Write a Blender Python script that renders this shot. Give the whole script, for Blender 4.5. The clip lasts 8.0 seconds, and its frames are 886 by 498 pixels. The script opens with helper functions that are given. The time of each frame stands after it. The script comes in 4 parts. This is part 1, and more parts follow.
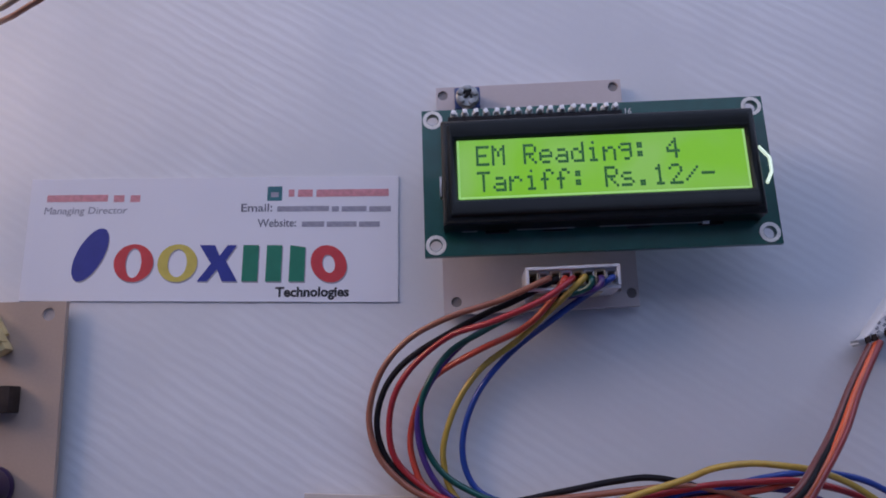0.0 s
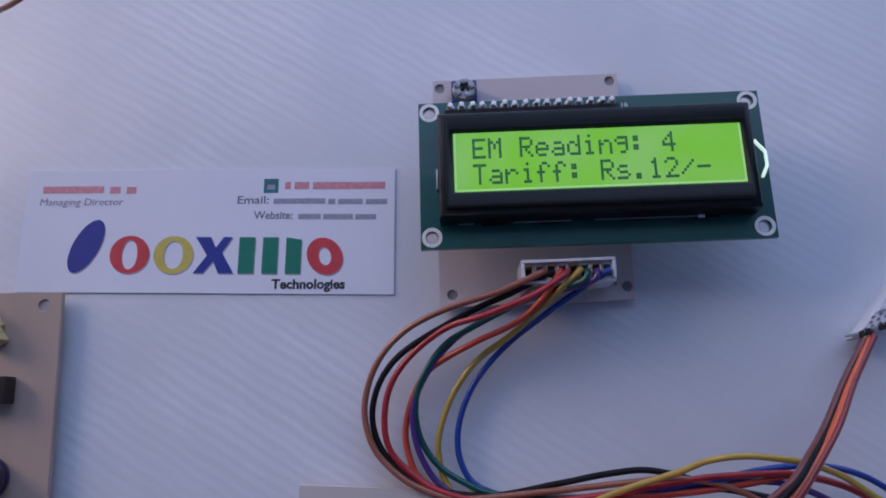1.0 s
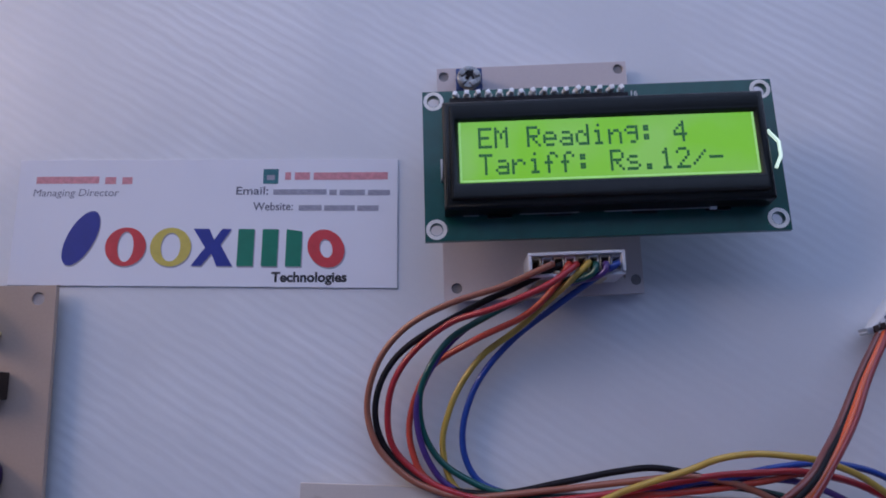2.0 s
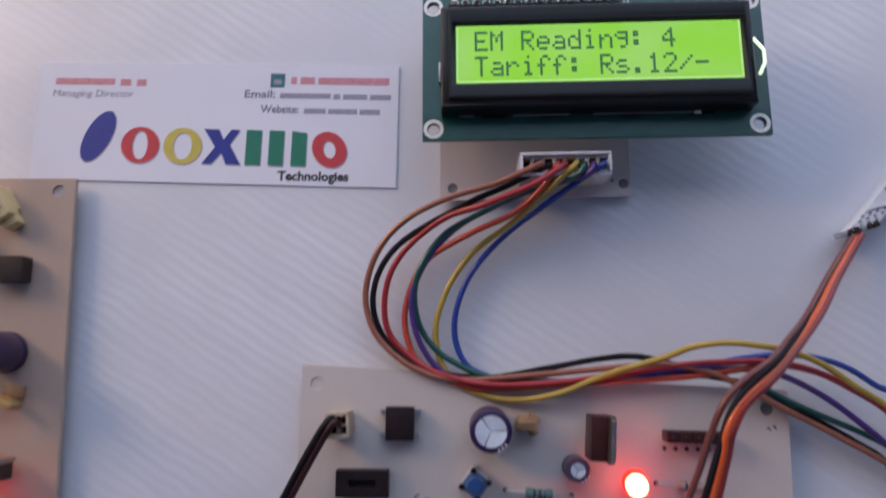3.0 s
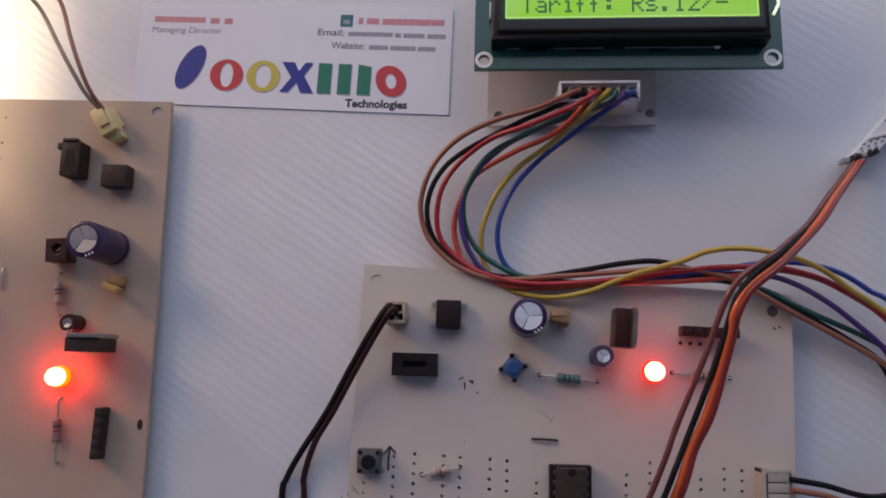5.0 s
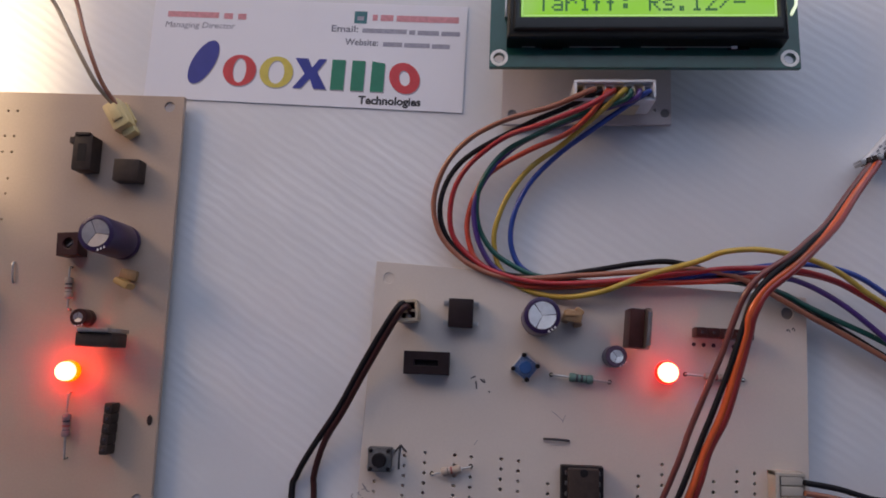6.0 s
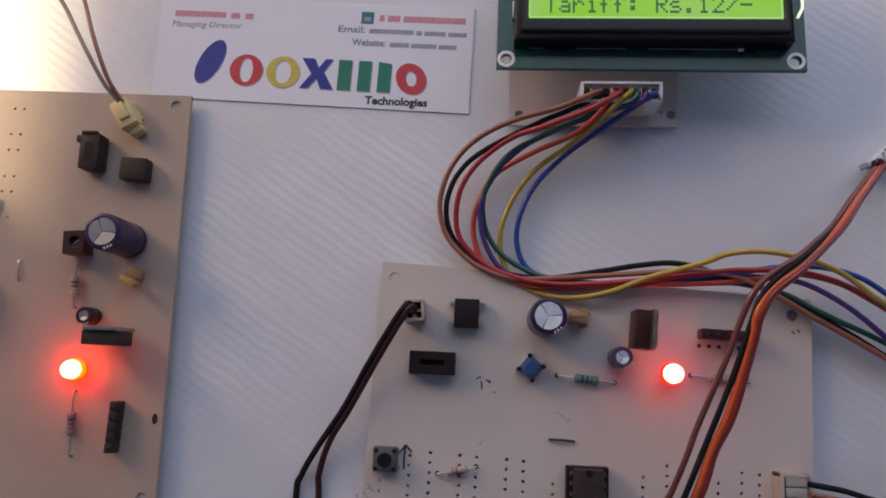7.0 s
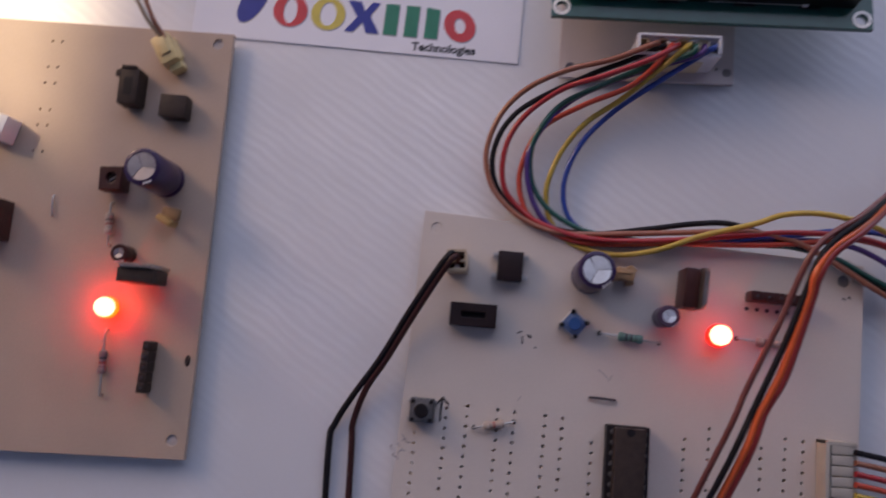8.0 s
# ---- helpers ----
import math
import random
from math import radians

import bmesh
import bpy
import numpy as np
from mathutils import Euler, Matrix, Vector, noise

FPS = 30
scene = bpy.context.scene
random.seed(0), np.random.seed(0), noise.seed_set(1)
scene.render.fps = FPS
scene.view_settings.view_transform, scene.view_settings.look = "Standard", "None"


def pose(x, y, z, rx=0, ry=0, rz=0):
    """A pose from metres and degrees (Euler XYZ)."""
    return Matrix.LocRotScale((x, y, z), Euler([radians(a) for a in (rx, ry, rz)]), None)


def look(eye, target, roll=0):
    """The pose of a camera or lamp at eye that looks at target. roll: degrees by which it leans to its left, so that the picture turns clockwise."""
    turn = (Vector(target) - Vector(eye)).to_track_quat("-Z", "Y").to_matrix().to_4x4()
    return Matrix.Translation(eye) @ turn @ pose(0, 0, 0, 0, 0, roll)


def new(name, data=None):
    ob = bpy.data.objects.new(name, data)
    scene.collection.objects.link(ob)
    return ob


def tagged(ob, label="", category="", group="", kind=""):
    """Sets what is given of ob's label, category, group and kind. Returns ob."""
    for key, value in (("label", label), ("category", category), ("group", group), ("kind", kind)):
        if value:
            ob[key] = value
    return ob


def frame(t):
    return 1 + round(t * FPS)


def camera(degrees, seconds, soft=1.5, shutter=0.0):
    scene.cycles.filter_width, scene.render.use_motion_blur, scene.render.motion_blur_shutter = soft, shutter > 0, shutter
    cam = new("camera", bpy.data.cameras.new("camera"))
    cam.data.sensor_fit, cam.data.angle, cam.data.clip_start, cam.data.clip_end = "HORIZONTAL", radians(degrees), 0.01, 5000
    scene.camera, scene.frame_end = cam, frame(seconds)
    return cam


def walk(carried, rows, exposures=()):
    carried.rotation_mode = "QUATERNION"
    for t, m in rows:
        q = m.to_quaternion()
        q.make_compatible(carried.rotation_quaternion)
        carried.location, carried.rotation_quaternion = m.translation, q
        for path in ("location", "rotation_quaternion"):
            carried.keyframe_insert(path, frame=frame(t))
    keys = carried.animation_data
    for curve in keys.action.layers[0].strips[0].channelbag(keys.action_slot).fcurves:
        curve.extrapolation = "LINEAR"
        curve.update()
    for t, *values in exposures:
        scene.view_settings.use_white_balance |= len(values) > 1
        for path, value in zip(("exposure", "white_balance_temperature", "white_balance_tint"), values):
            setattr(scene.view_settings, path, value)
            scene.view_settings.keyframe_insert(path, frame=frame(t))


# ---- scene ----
cam = camera(60.54, 8.0, soft=1.8, shutter=0.4)
# eye and target in centimetres over the tabletop, roll in degrees
PATH = [
    (0, (0.404, -3.823, 18.330), (0.372, -3.393, 16.377), -6.36),
    (0.5, (0.387, -3.947, 18.240), (0.365, -3.521, 16.286), -4.80),
    (1, (0.428, -3.956, 18.325), (0.403, -3.531, 16.371), -5.24),
    (2.3, (0.232, -3.827, 17.801), (0.214, -3.438, 15.839), -4.47),
    (2.5, (0.278, -3.838, 17.786), (0.255, -3.457, 15.822), -5.23),
    (2.7, (0.257, -4.072, 17.595), (0.232, -3.688, 15.633), -4.86),
    (3, (0.639, -5.425, 18.598), (0.585, -5.128, 16.621), -10.90),
    (3.5, (0.736, -7.499, 19.658), (0.646, -7.197, 17.683), -16.00),
    (4, (0.924, -8.256, 20.719), (0.812, -7.988, 18.740), -22.49),
    (4.5, (0.608, -8.036, 20.775), (0.488, -7.749, 18.799), -22.15),
    (5, (0.255, -8.067, 20.874), (0.126, -7.771, 18.901), -22.57),
    (6.5, (-0.139, -8.151, 20.764), (-0.272, -7.852, 18.791), -22.25),
    (7, (-0.268, -8.205, 20.826), (-0.396, -7.900, 18.853), -20.86),
    (7.5, (-0.447, -8.378, 20.650), (-0.576, -8.085, 18.676), -21.25),
    (7.8, (-0.475, -8.702, 20.479), (-0.628, -8.421, 18.505), -25.60),
    (8, (-1.336, -9.060, 20.308), (-1.469, -8.799, 18.329), -22.70),
]
walk(cam, [(t, look(Vector(eye) * 0.01, Vector(target) * 0.01, roll)) for t, eye, target, roll in PATH],
     exposures=[(0.0, 0.0, 6150, 18), (0.5, 0.0, 5620, 16), (1.2, 0.0, 5620, 16), (2.3, 0.0, 5780, 16), (2.5, 0.0, 5830, 16), (2.7, 0.14, 6200, 14), (3.0, 0.45, 6750, 12), (3.5, 0.51, 7250, 11), (4.0, 0.57, 7800, 8), (4.5, 0.20, 6650, 24), (5.0, 0.20, 7380, 13), (6.5, 0.18, 7400, 12), (7.5, 0.18, 7350, 14), (8.0, 0.15, 7250, 20)])

# ---- light: sky and warm fill lamps in unseen windows, sun past one lintel ----
MM = 0.001
ROOM = pose(0, 0, 0, 0, 0, 0)
SUN_EL, SUN_AZ = radians(45.3), radians(30)
sun_way = ROOM.to_3x3() @ Vector((math.cos(SUN_EL) * math.cos(SUN_AZ), -math.cos(SUN_EL) * math.sin(SUN_AZ), -math.sin(SUN_EL)))
world = bpy.data.worlds.new("sky")
scene.world = world
world.use_nodes = True
wn = world.node_tree.nodes
sky = wn.new("ShaderNodeTexSky")
sky.sky_type, sky.sun_disc = "NISHITA", False
sky.sun_elevation = SUN_EL
sky.sun_rotation = math.atan2(-sun_way.x, -sun_way.y)
world.node_tree.links.new(sky.outputs[0], wn["Background"].inputs[0])
wn["Background"].inputs[1].default_value = 0.1
sun = bpy.data.lights.new("sun", "SUN")
sun.energy, sun.angle, sun.color = 2.7, radians(1.6), (1.0, 0.83, 0.55)
new("sun", sun).matrix_world = look((-3, 2, 4), Vector((-3, 2, 4)) + sun_way)


def window_light(name, m, w, h, watts, colour):
    d = bpy.data.lights.new(name, "AREA")
    d.shape, d.size, d.size_y, d.energy, d.color = "RECTANGLE", w, h, watts, colour
    new(name, d).matrix_world = ROOM @ m


# Warm fill lamp added for sun bounce from the left.
window_light("warm_fill_west", pose(-0.63, 0.37, 0.34, 0, -90, 0), 0.5, 0.25, 2.9, (1.0, 0.70, 0.46))
window_light("window_light_north", pose(0.3, 0.545, 0.63, -90, 0, 0), 1.5, 1.1, 5.5, (0.62, 0.715, 1.0))


# ---- materials ----
def mat(name, col, rough=0.5, metal=0.0, var=0.12, scale=300.0, bump=0.1, fine=2500.0, coat=0.0, emit=None, power=0.0, dist=0.0002, spec=0.5):
    """Principled surface with stains at one scale and grain at a finer one."""
    m = bpy.data.materials.new(name)
    m.use_nodes = True
    n, l = m.node_tree.nodes, m.node_tree.links
    b = n["Principled BSDF"]
    b.inputs["Roughness"].default_value, b.inputs["Metallic"].default_value = rough, metal
    b.inputs["Coat Weight"].default_value, b.inputs["Specular IOR Level"].default_value = coat, spec
    tc = n.new("ShaderNodeTexCoord")
    big, small = n.new("ShaderNodeTexNoise"), n.new("ShaderNodeTexNoise")
    big.inputs["Scale"].default_value, big.inputs["Detail"].default_value = scale, 4
    small.inputs["Scale"].default_value, small.inputs["Detail"].default_value = fine, 3
    l.new(tc.outputs["Object"], big.inputs["Vector"])
    l.new(tc.outputs["Object"], small.inputs["Vector"])
    mix = n.new("ShaderNodeMath")
    mix.operation = "MULTIPLY_ADD"
    mix.inputs[1].default_value = 0.4
    l.new(small.outputs[0], mix.inputs[0])
    l.new(big.outputs[0], mix.inputs[2])
    ramp = n.new("ShaderNodeMapRange")
    ramp.inputs["From Min"].default_value, ramp.inputs["From Max"].default_value = 0.4, 1.0
    ramp.inputs["To Min"].default_value, ramp.inputs["To Max"].default_value = 1 - var, 1 + var
    l.new(mix.outputs[0], ramp.inputs["Value"])
    mul = n.new("ShaderNodeVectorMath")
    mul.operation = "SCALE"
    mul.inputs[0].default_value = col[:3]
    l.new(ramp.outputs[0], mul.inputs["Scale"])
    l.new(mul.outputs[0], b.inputs["Base Color"])
    bp = n.new("ShaderNodeBump")
    bp.inputs["Strength"].default_value, bp.inputs["Distance"].default_value = bump, dist
    l.new(mix.outputs[0], bp.inputs["Height"])
    l.new(bp.outputs[0], b.inputs["Normal"])
    if emit:
        b.inputs["Emission Color"].default_value, b.inputs["Emission Strength"].default_value = (*emit, 1), power
    return m


def table_material():
    """White laminate with an embossed slanting grain."""
    m = mat("white_laminate", (0.74, 0.74, 0.755), 0.36, var=0.03, scale=14, fine=900, bump=0.05)
    n, l = m.node_tree.nodes, m.node_tree.links
    b = n["Principled BSDF"]
    tc = n.new("ShaderNodeTexCoord")
    mp = n.new("ShaderNodeMapping")
    mp.inputs["Rotation"].default_value = (0, 0, radians(33))
    l.new(tc.outputs["Object"], mp.inputs["Vector"])
    wave = n.new("ShaderNodeTexWave")
    wave.bands_direction, wave.wave_profile = "Y", "SIN"
    wave.inputs["Scale"].default_value = 118
    wave.inputs["Distortion"].default_value = 3.6
    wave.inputs["Detail"].default_value = 3
    wave.inputs["Detail Scale"].default_value = 0.7
    l.new(mp.outputs[0], wave.inputs["Vector"])
    mp2 = n.new("ShaderNodeMapping")
    mp2.inputs["Scale"].default_value = (14, 330, 30)
    rot = n.new("ShaderNodeMapping")
    rot.inputs["Rotation"].default_value = (0, 0, radians(33))
    l.new(tc.outputs["Object"], rot.inputs["Vector"])
    l.new(rot.outputs[0], mp2.inputs["Vector"])
    streak = n.new("ShaderNodeTexNoise")
    streak.inputs["Scale"].default_value, streak.inputs["Detail"].default_value = 1.0, 5
    l.new(mp2.outputs[0], streak.inputs["Vector"])
    patch = n.new("ShaderNodeTexNoise")
    patch.inputs["Scale"].default_value, patch.inputs["Detail"].default_value = 22, 3
    l.new(tc.outputs["Object"], patch.inputs["Vector"])
    pr = n.new("ShaderNodeMapRange")
    pr.inputs["From Min"].default_value, pr.inputs["From Max"].default_value = 0.36, 0.66
    l.new(patch.outputs[0], pr.inputs["Value"])
    both = n.new("ShaderNodeMath")
    both.operation = "MULTIPLY_ADD"
    both.inputs[1].default_value = 0.27
    l.new(wave.outputs["Fac"], both.inputs[0])
    l.new(streak.outputs[0], both.inputs[2])
    amt = n.new("ShaderNodeMath")
    amt.operation = "MULTIPLY"
    l.new(both.outputs[0], amt.inputs[0])
    l.new(pr.outputs[0], amt.inputs[1])
    mr = n.new("ShaderNodeMapRange")
    mr.inputs["From Min"].default_value, mr.inputs["From Max"].default_value = 0.0, 1.1
    mr.inputs["To Min"].default_value, mr.inputs["To Max"].default_value = 0.91, 1.075
    l.new(amt.outputs[0], mr.inputs["Value"])
    sc = n.new("ShaderNodeVectorMath")
    sc.operation = "SCALE"
    old = b.inputs["Base Color"].links[0].from_socket
    l.new(old, sc.inputs[0])
    l.new(mr.outputs[0], sc.inputs["Scale"])
    l.new(sc.outputs[0], b.inputs["Base Color"])
    bp = n.new("ShaderNodeBump")
    bp.inputs["Strength"].default_value, bp.inputs["Distance"].default_value = 0.42, 0.0004
    l.new(amt.outputs[0], bp.inputs["Height"])
    l.new(bp.outputs[0], b.inputs["Normal"])
    return m


def screen_material():
    """Back-lit liquid crystal: yellow-green, a little uneven where the lamps behind it sit."""
    m = mat("lit_screen", (0.20, 0.32, 0.02), 0.25, var=0.02, scale=40, fine=400, bump=0.0, emit=(0.3, 0.8, 0.03), power=0.55)
    n, l = m.node_tree.nodes, m.node_tree.links
    b = n["Principled BSDF"]
    tc = n.new("ShaderNodeTexCoord")
    sep = n.new("ShaderNodeSeparateXYZ")
    l.new(tc.outputs["Object"], sep.inputs[0])
    nz = n.new("ShaderNodeTexNoise")
    nz.inputs["Scale"].default_value, nz.inputs["Detail"].default_value = 70, 1
    l.new(tc.outputs["Object"], nz.inputs["Vector"])
    ramp = n.new("ShaderNodeValToRGB")
    ramp.color_ramp.elements[0].position, ramp.color_ramp.elements[0].color = 0.38, (0.17, 0.60, 0.006, 1)
    ramp.color_ramp.elements[1].position, ramp.color_ramp.elements[1].color = 0.62, (0.24, 0.60, 0.115, 1)
    along = n.new("ShaderNodeMapRange")
    along.inputs["From Min"].default_value, along.inputs["From Max"].default_value = 0.01, 0.07
    along.inputs["To Min"].default_value, along.inputs["To Max"].default_value = -0.10, 0.14
    l.new(sep.outputs["X"], along.inputs["Value"])
    add = n.new("ShaderNodeMath")
    l.new(nz.outputs[0], add.inputs[0])
    l.new(along.outputs[0], add.inputs[1])
    l.new(add.outputs[0], ramp.inputs[0])
    l.new(ramp.outputs[0], b.inputs["Emission Color"])
    return m


M = dict(
    table=table_material(),
    # Unseen walls and ceiling: the blue is added to throw a cool fill.
    wall_fill=mat("blue_fill_tint", (0.46, 0.55, 0.72), 0.8, scale=3, fine=120, var=0.05),
    floor=mat("floor_tile", (0.42, 0.38, 0.33), 0.4, scale=4, fine=60, var=0.1),
    timber=mat("table_timber", (0.32, 0.2, 0.11), 0.5, scale=30, fine=300),
    card=mat("card_paper", (0.80, 0.79, 0.83), 0.55, var=0.015, scale=60, fine=3000, bump=0.02),
    ink_title=mat("ink_title", (0.28, 0.27, 0.32), 0.5, var=0.2),
    ink_grey=mat("ink_grey", (0.15, 0.15, 0.19), 0.5, var=0.1),
    ink_black=mat("ink_black", (0.018, 0.018, 0.024), 0.5, var=0.1),
    ink_blue=mat("ink_blue", (0.025, 0.04, 0.27), 0.45, var=0.12),
    ink_yellow=mat("ink_yellow", (0.62, 0.50, 0.10), 0.45, var=0.12),
    ink_green=mat("ink_green", (0.015, 0.20, 0.12), 0.45, var=0.12),
    ink_logo_red=mat("ink_logo_red", (0.60, 0.055, 0.065), 0.45, var=0.12),
    ink_teal=mat("ink_teal", (0.04, 0.17, 0.19), 0.45, var=0.2),
    ink_shadow=mat("ink_printed_edge", (0.33, 0.32, 0.37), 0.5, var=0.2),
    green=mat("green_solder_mask", (0.005, 0.076, 0.060), 0.3, var=0.18, scale=250, coat=0.3),
    pcb=mat("phenolic_board", (0.62, 0.54, 0.52), 0.5, var=0.06, scale=45, fine=1500, bump=0.06),
    pcb_main=mat("phenolic_board_pale", (0.62, 0.545, 0.485), 0.48, var=0.07, scale=40, fine=1500, bump=0.06),
    pcb_left=mat("phenolic_board_tan", (0.47, 0.345, 0.265), 0.48, var=0.09, scale=40, fine=1500, bump=0.06),
    pad=mat("tinned_pad", (0.80, 0.76, 0.70), 0.4, 0.2, var=0.15, scale=500),
    # White base colour holds the glints of the pins and bezel.
    glint_white=mat("solder_glint_white", (0.98, 0.97, 0.95), 0.22, 0.0, var=0.06, scale=900, bump=0.3, coat=0.6),
    plug_yellow=mat("yellowed_nylon", (0.70, 0.53, 0.25), 0.45, var=0.12, scale=200),
    socket_tan=mat("tan_nylon", (0.46, 0.36, 0.25), 0.45, var=0.15, scale=250),
    socket_pale=mat("pale_nylon", (0.46, 0.40, 0.33), 0.5, var=0.1, scale=250),
    tab=mat("dull_tab", (0.36, 0.31, 0.28), 0.28, 0.85, var=0.25, scale=400),
    film=mat("brown_film", (0.34, 0.20, 0.10), 0.45, var=0.3, scale=350),
    # Greyer copy of aluminium_top for the supply board's capacitors.
    alu_grey=mat("grey_aluminium_top", (0.36, 0.34, 0.35), 0.45, 0.6, var=0.15, scale=700),
    led_strong=mat("bright_led_flange", (0.7, 0.03, 0.01), 0.3, emit=(1.0, 0.018, 0.003), power=20.0, bump=0),
    # Fill for the mounting holes: their shade put into the colour.
    hole_shade=mat("grey_hole_shade", (0.26, 0.235, 0.23), 0.6, var=0.2),
    hole_shade_pale=mat("pale_hole_shade", (0.46, 0.40, 0.38), 0.6, var=0.2),
    pale_red=mat("printed_red_bar", (0.66, 0.28, 0.31), 0.5, var=0.25, scale=900, fine=4000),
    pale_grey=mat("printed_grey_bar", (0.34, 0.33, 0.39), 0.5, var=0.3, scale=900, fine=4000),
    solder=mat("solder", (0.75, 0.74, 0.72), 0.22, 0.9, var=0.2, scale=900, bump=0.4),
    tin=mat("tinned_wire", (0.5, 0.48, 0.46), 0.35, 0.8, var=0.2),
    bezel=mat("black_bezel", (0.006, 0.008, 0.008), 0.33, 0.0, var=0.3, scale=200, bump=0.08, spec=0.3),
    black=mat("black_plastic", (0.012, 0.010, 0.012), 0.5, var=0.3, scale=500, bump=0.15, spec=0.2),
    brown_black=mat("brown_black_plastic", (0.042, 0.029, 0.025), 0.5, var=0.3, scale=500, bump=0.15, spec=0.2),
    slot_grey=mat("shaded_slot", (0.22, 0.22, 0.24), 0.6, var=0.25, scale=900),
    grey=mat("grey_plastic", (0.085, 0.085, 0.09), 0.45, var=0.2, spec=0.3),
    maroon_black=mat("maroon_black_plastic", (0.018, 0.009, 0.010), 0.45, var=0.3, scale=500, bump=0.15, spec=0.3),
    maroon=mat("maroon_epoxy", (0.045, 0.013, 0.012), 0.42, var=0.3, scale=400, spec=0.3),
    white=mat("white_nylon", (0.74, 0.72, 0.72), 0.45, var=0.06, scale=300),
    cream=mat("cream_nylon", (0.66, 0.55, 0.37), 0.45, var=0.1, scale=300),
    tan=mat("tan_ceramic", (0.50, 0.30, 0.11), 0.42, var=0.2, scale=400),
    blue_body=mat("blue_trimmer", (0.03, 0.06, 0.20), 0.4, var=0.2),
    blue_button=mat("blue_button", (0.022, 0.09, 0.28), 0.4, var=0.15),
    pale_housing=mat("pale_housing", (0.50, 0.50, 0.53), 0.45, var=0.15, scale=300),
    slate_plate=mat("slate_plate", (0.10, 0.16, 0.30), 0.4, 0.2, var=0.25, scale=500),
    grey_plate=mat("grey_plate", (0.17, 0.165, 0.165), 0.38, 0.4, var=0.25, scale=500),
    screw=mat("nickel_screw", (0.36, 0.36, 0.35), 0.4, 0.7, var=0.4, scale=700),
    sleeve=mat("purple_sleeve", (0.032, 0.015, 0.062), 0.32, var=0.2, scale=200, spec=0.4),
    mauve_sleeve=mat("mauve_sleeve", (0.10, 0.06, 0.10), 0.35, var=0.2, scale=200, spec=0.4),
    alu=mat("aluminium_top", (0.86, 0.91, 0.95), 0.3, 0.4, var=0.12, scale=700),
    res=mat("resistor_body", (0.10, 0.20, 0.175), 0.4, var=0.15),
    res_tan=mat("resistor_tan", (0.42, 0.33, 0.27), 0.4, var=0.15),
    res_mauve=mat("resistor_mauve", (0.26, 0.16, 0.16), 0.4, var=0.15),
    band=mat("resistor_band", (0.035, 0.03, 0.04), 0.4),
    band_red=mat("resistor_band_red", (0.28, 0.05, 0.04), 0.4),
    screen=screen_material(),
    dots=mat("dark_crystal", (0.012, 0.055, 0.02), 0.3, var=0.05, bump=0, emit=(0.015, 0.12, 0.012), power=0.5),
    screen_rim=mat("lit_screen_edge", (0.4, 0.6, 0.2), 0.3, var=0.1, bump=0, emit=(0.34, 0.76, 0.13), power=0.42),
    white_tab=mat("bracket_glow_white", (0.8, 0.85, 0.78), 0.3, emit=(0.8, 1.0, 0.68), power=0.75),
    pencil=mat("pencil_line", (0.30, 0.27, 0.28), 0.6, var=0.3, scale=900),
    marker=mat("marker_ink", (0.05, 0.045, 0.05), 0.5, var=0.3, scale=900),
    led_hot=mat("lit_led_lens", (0.9, 0.2, 0.1), 0.2, emit=(1.0, 0.13, 0.08), power=13.0, bump=0),
    led_rim=mat("lit_led_flange", (0.7, 0.03, 0.01), 0.3, emit=(1.0, 0.012, 0.003), power=2.4, bump=0),
)


def wire_mat(name, col):
    if name not in M:
        M[name] = mat(name + "_insulation", col, 0.3, var=0.14, scale=260, fine=1800, bump=0.05, coat=0.4, spec=0.4)
    return M[name]


# ---- mesh helpers, in millimetres ----
def thing(name, label, category, m=None, group="", kind=""):
    ob = new(name)
    ob.empty_display_size = 0.01
    ob.matrix_world = m or Matrix()
    return tagged(ob, label, category, group, kind)


def mm(x, y, z=0.0, rz=0.0, rx=0.0, ry=0.0):
    return pose(x * MM, y * MM, z * MM, rx, ry, rz)


def part(name, bm, material, parent, label="", m=None):
    """Links a bmesh, in millimetres, as one mesh object under a thing or a part."""
    bmesh.ops.scale(bm, vec=(MM, MM, MM), verts=bm.verts)
    me = bpy.data.meshes.new(name)
    bm.to_mesh(me)
    bm.free()
    return mesh_part(name, me, material, parent, label, m)


def mesh_part(name, me, material, parent, label="", m=None):
    if not me.materials:
        me.materials.append(M[material] if isinstance(material, str) else material)
    for p in me.polygons:
        p.use_smooth = True
    me.set_sharp_from_angle(angle=radians(38))
    ob = new(name, me)
    ob.parent = parent
    if m is not None:
        ob.matrix_local = m
    return tagged(ob, label)


def group_part(name, parent, m):
    """An empty part that carries sub-parts."""
    ob = new(name)
    ob.empty_display_size = 0.005
    ob.parent = parent
    ob.matrix_local = m
    return ob


def box(bm, cx, cy, z0, sx, sy, h, bev=0.0, rot=0.0):
    m = Matrix.Translation((cx, cy, z0 + h / 2)) @ Matrix.Rotation(radians(rot), 4, "Z") @ Matrix.Diagonal((sx, sy, h, 1))
    vs = bmesh.ops.create_cube(bm, size=1, matrix=m)["verts"]
    if bev:
        es = list({e for v in vs for e in v.link_edges})
        bmesh.ops.bevel(bm, geom=es, offset=bev, segments=2, affect="EDGES", profile=0.6)
    return bm


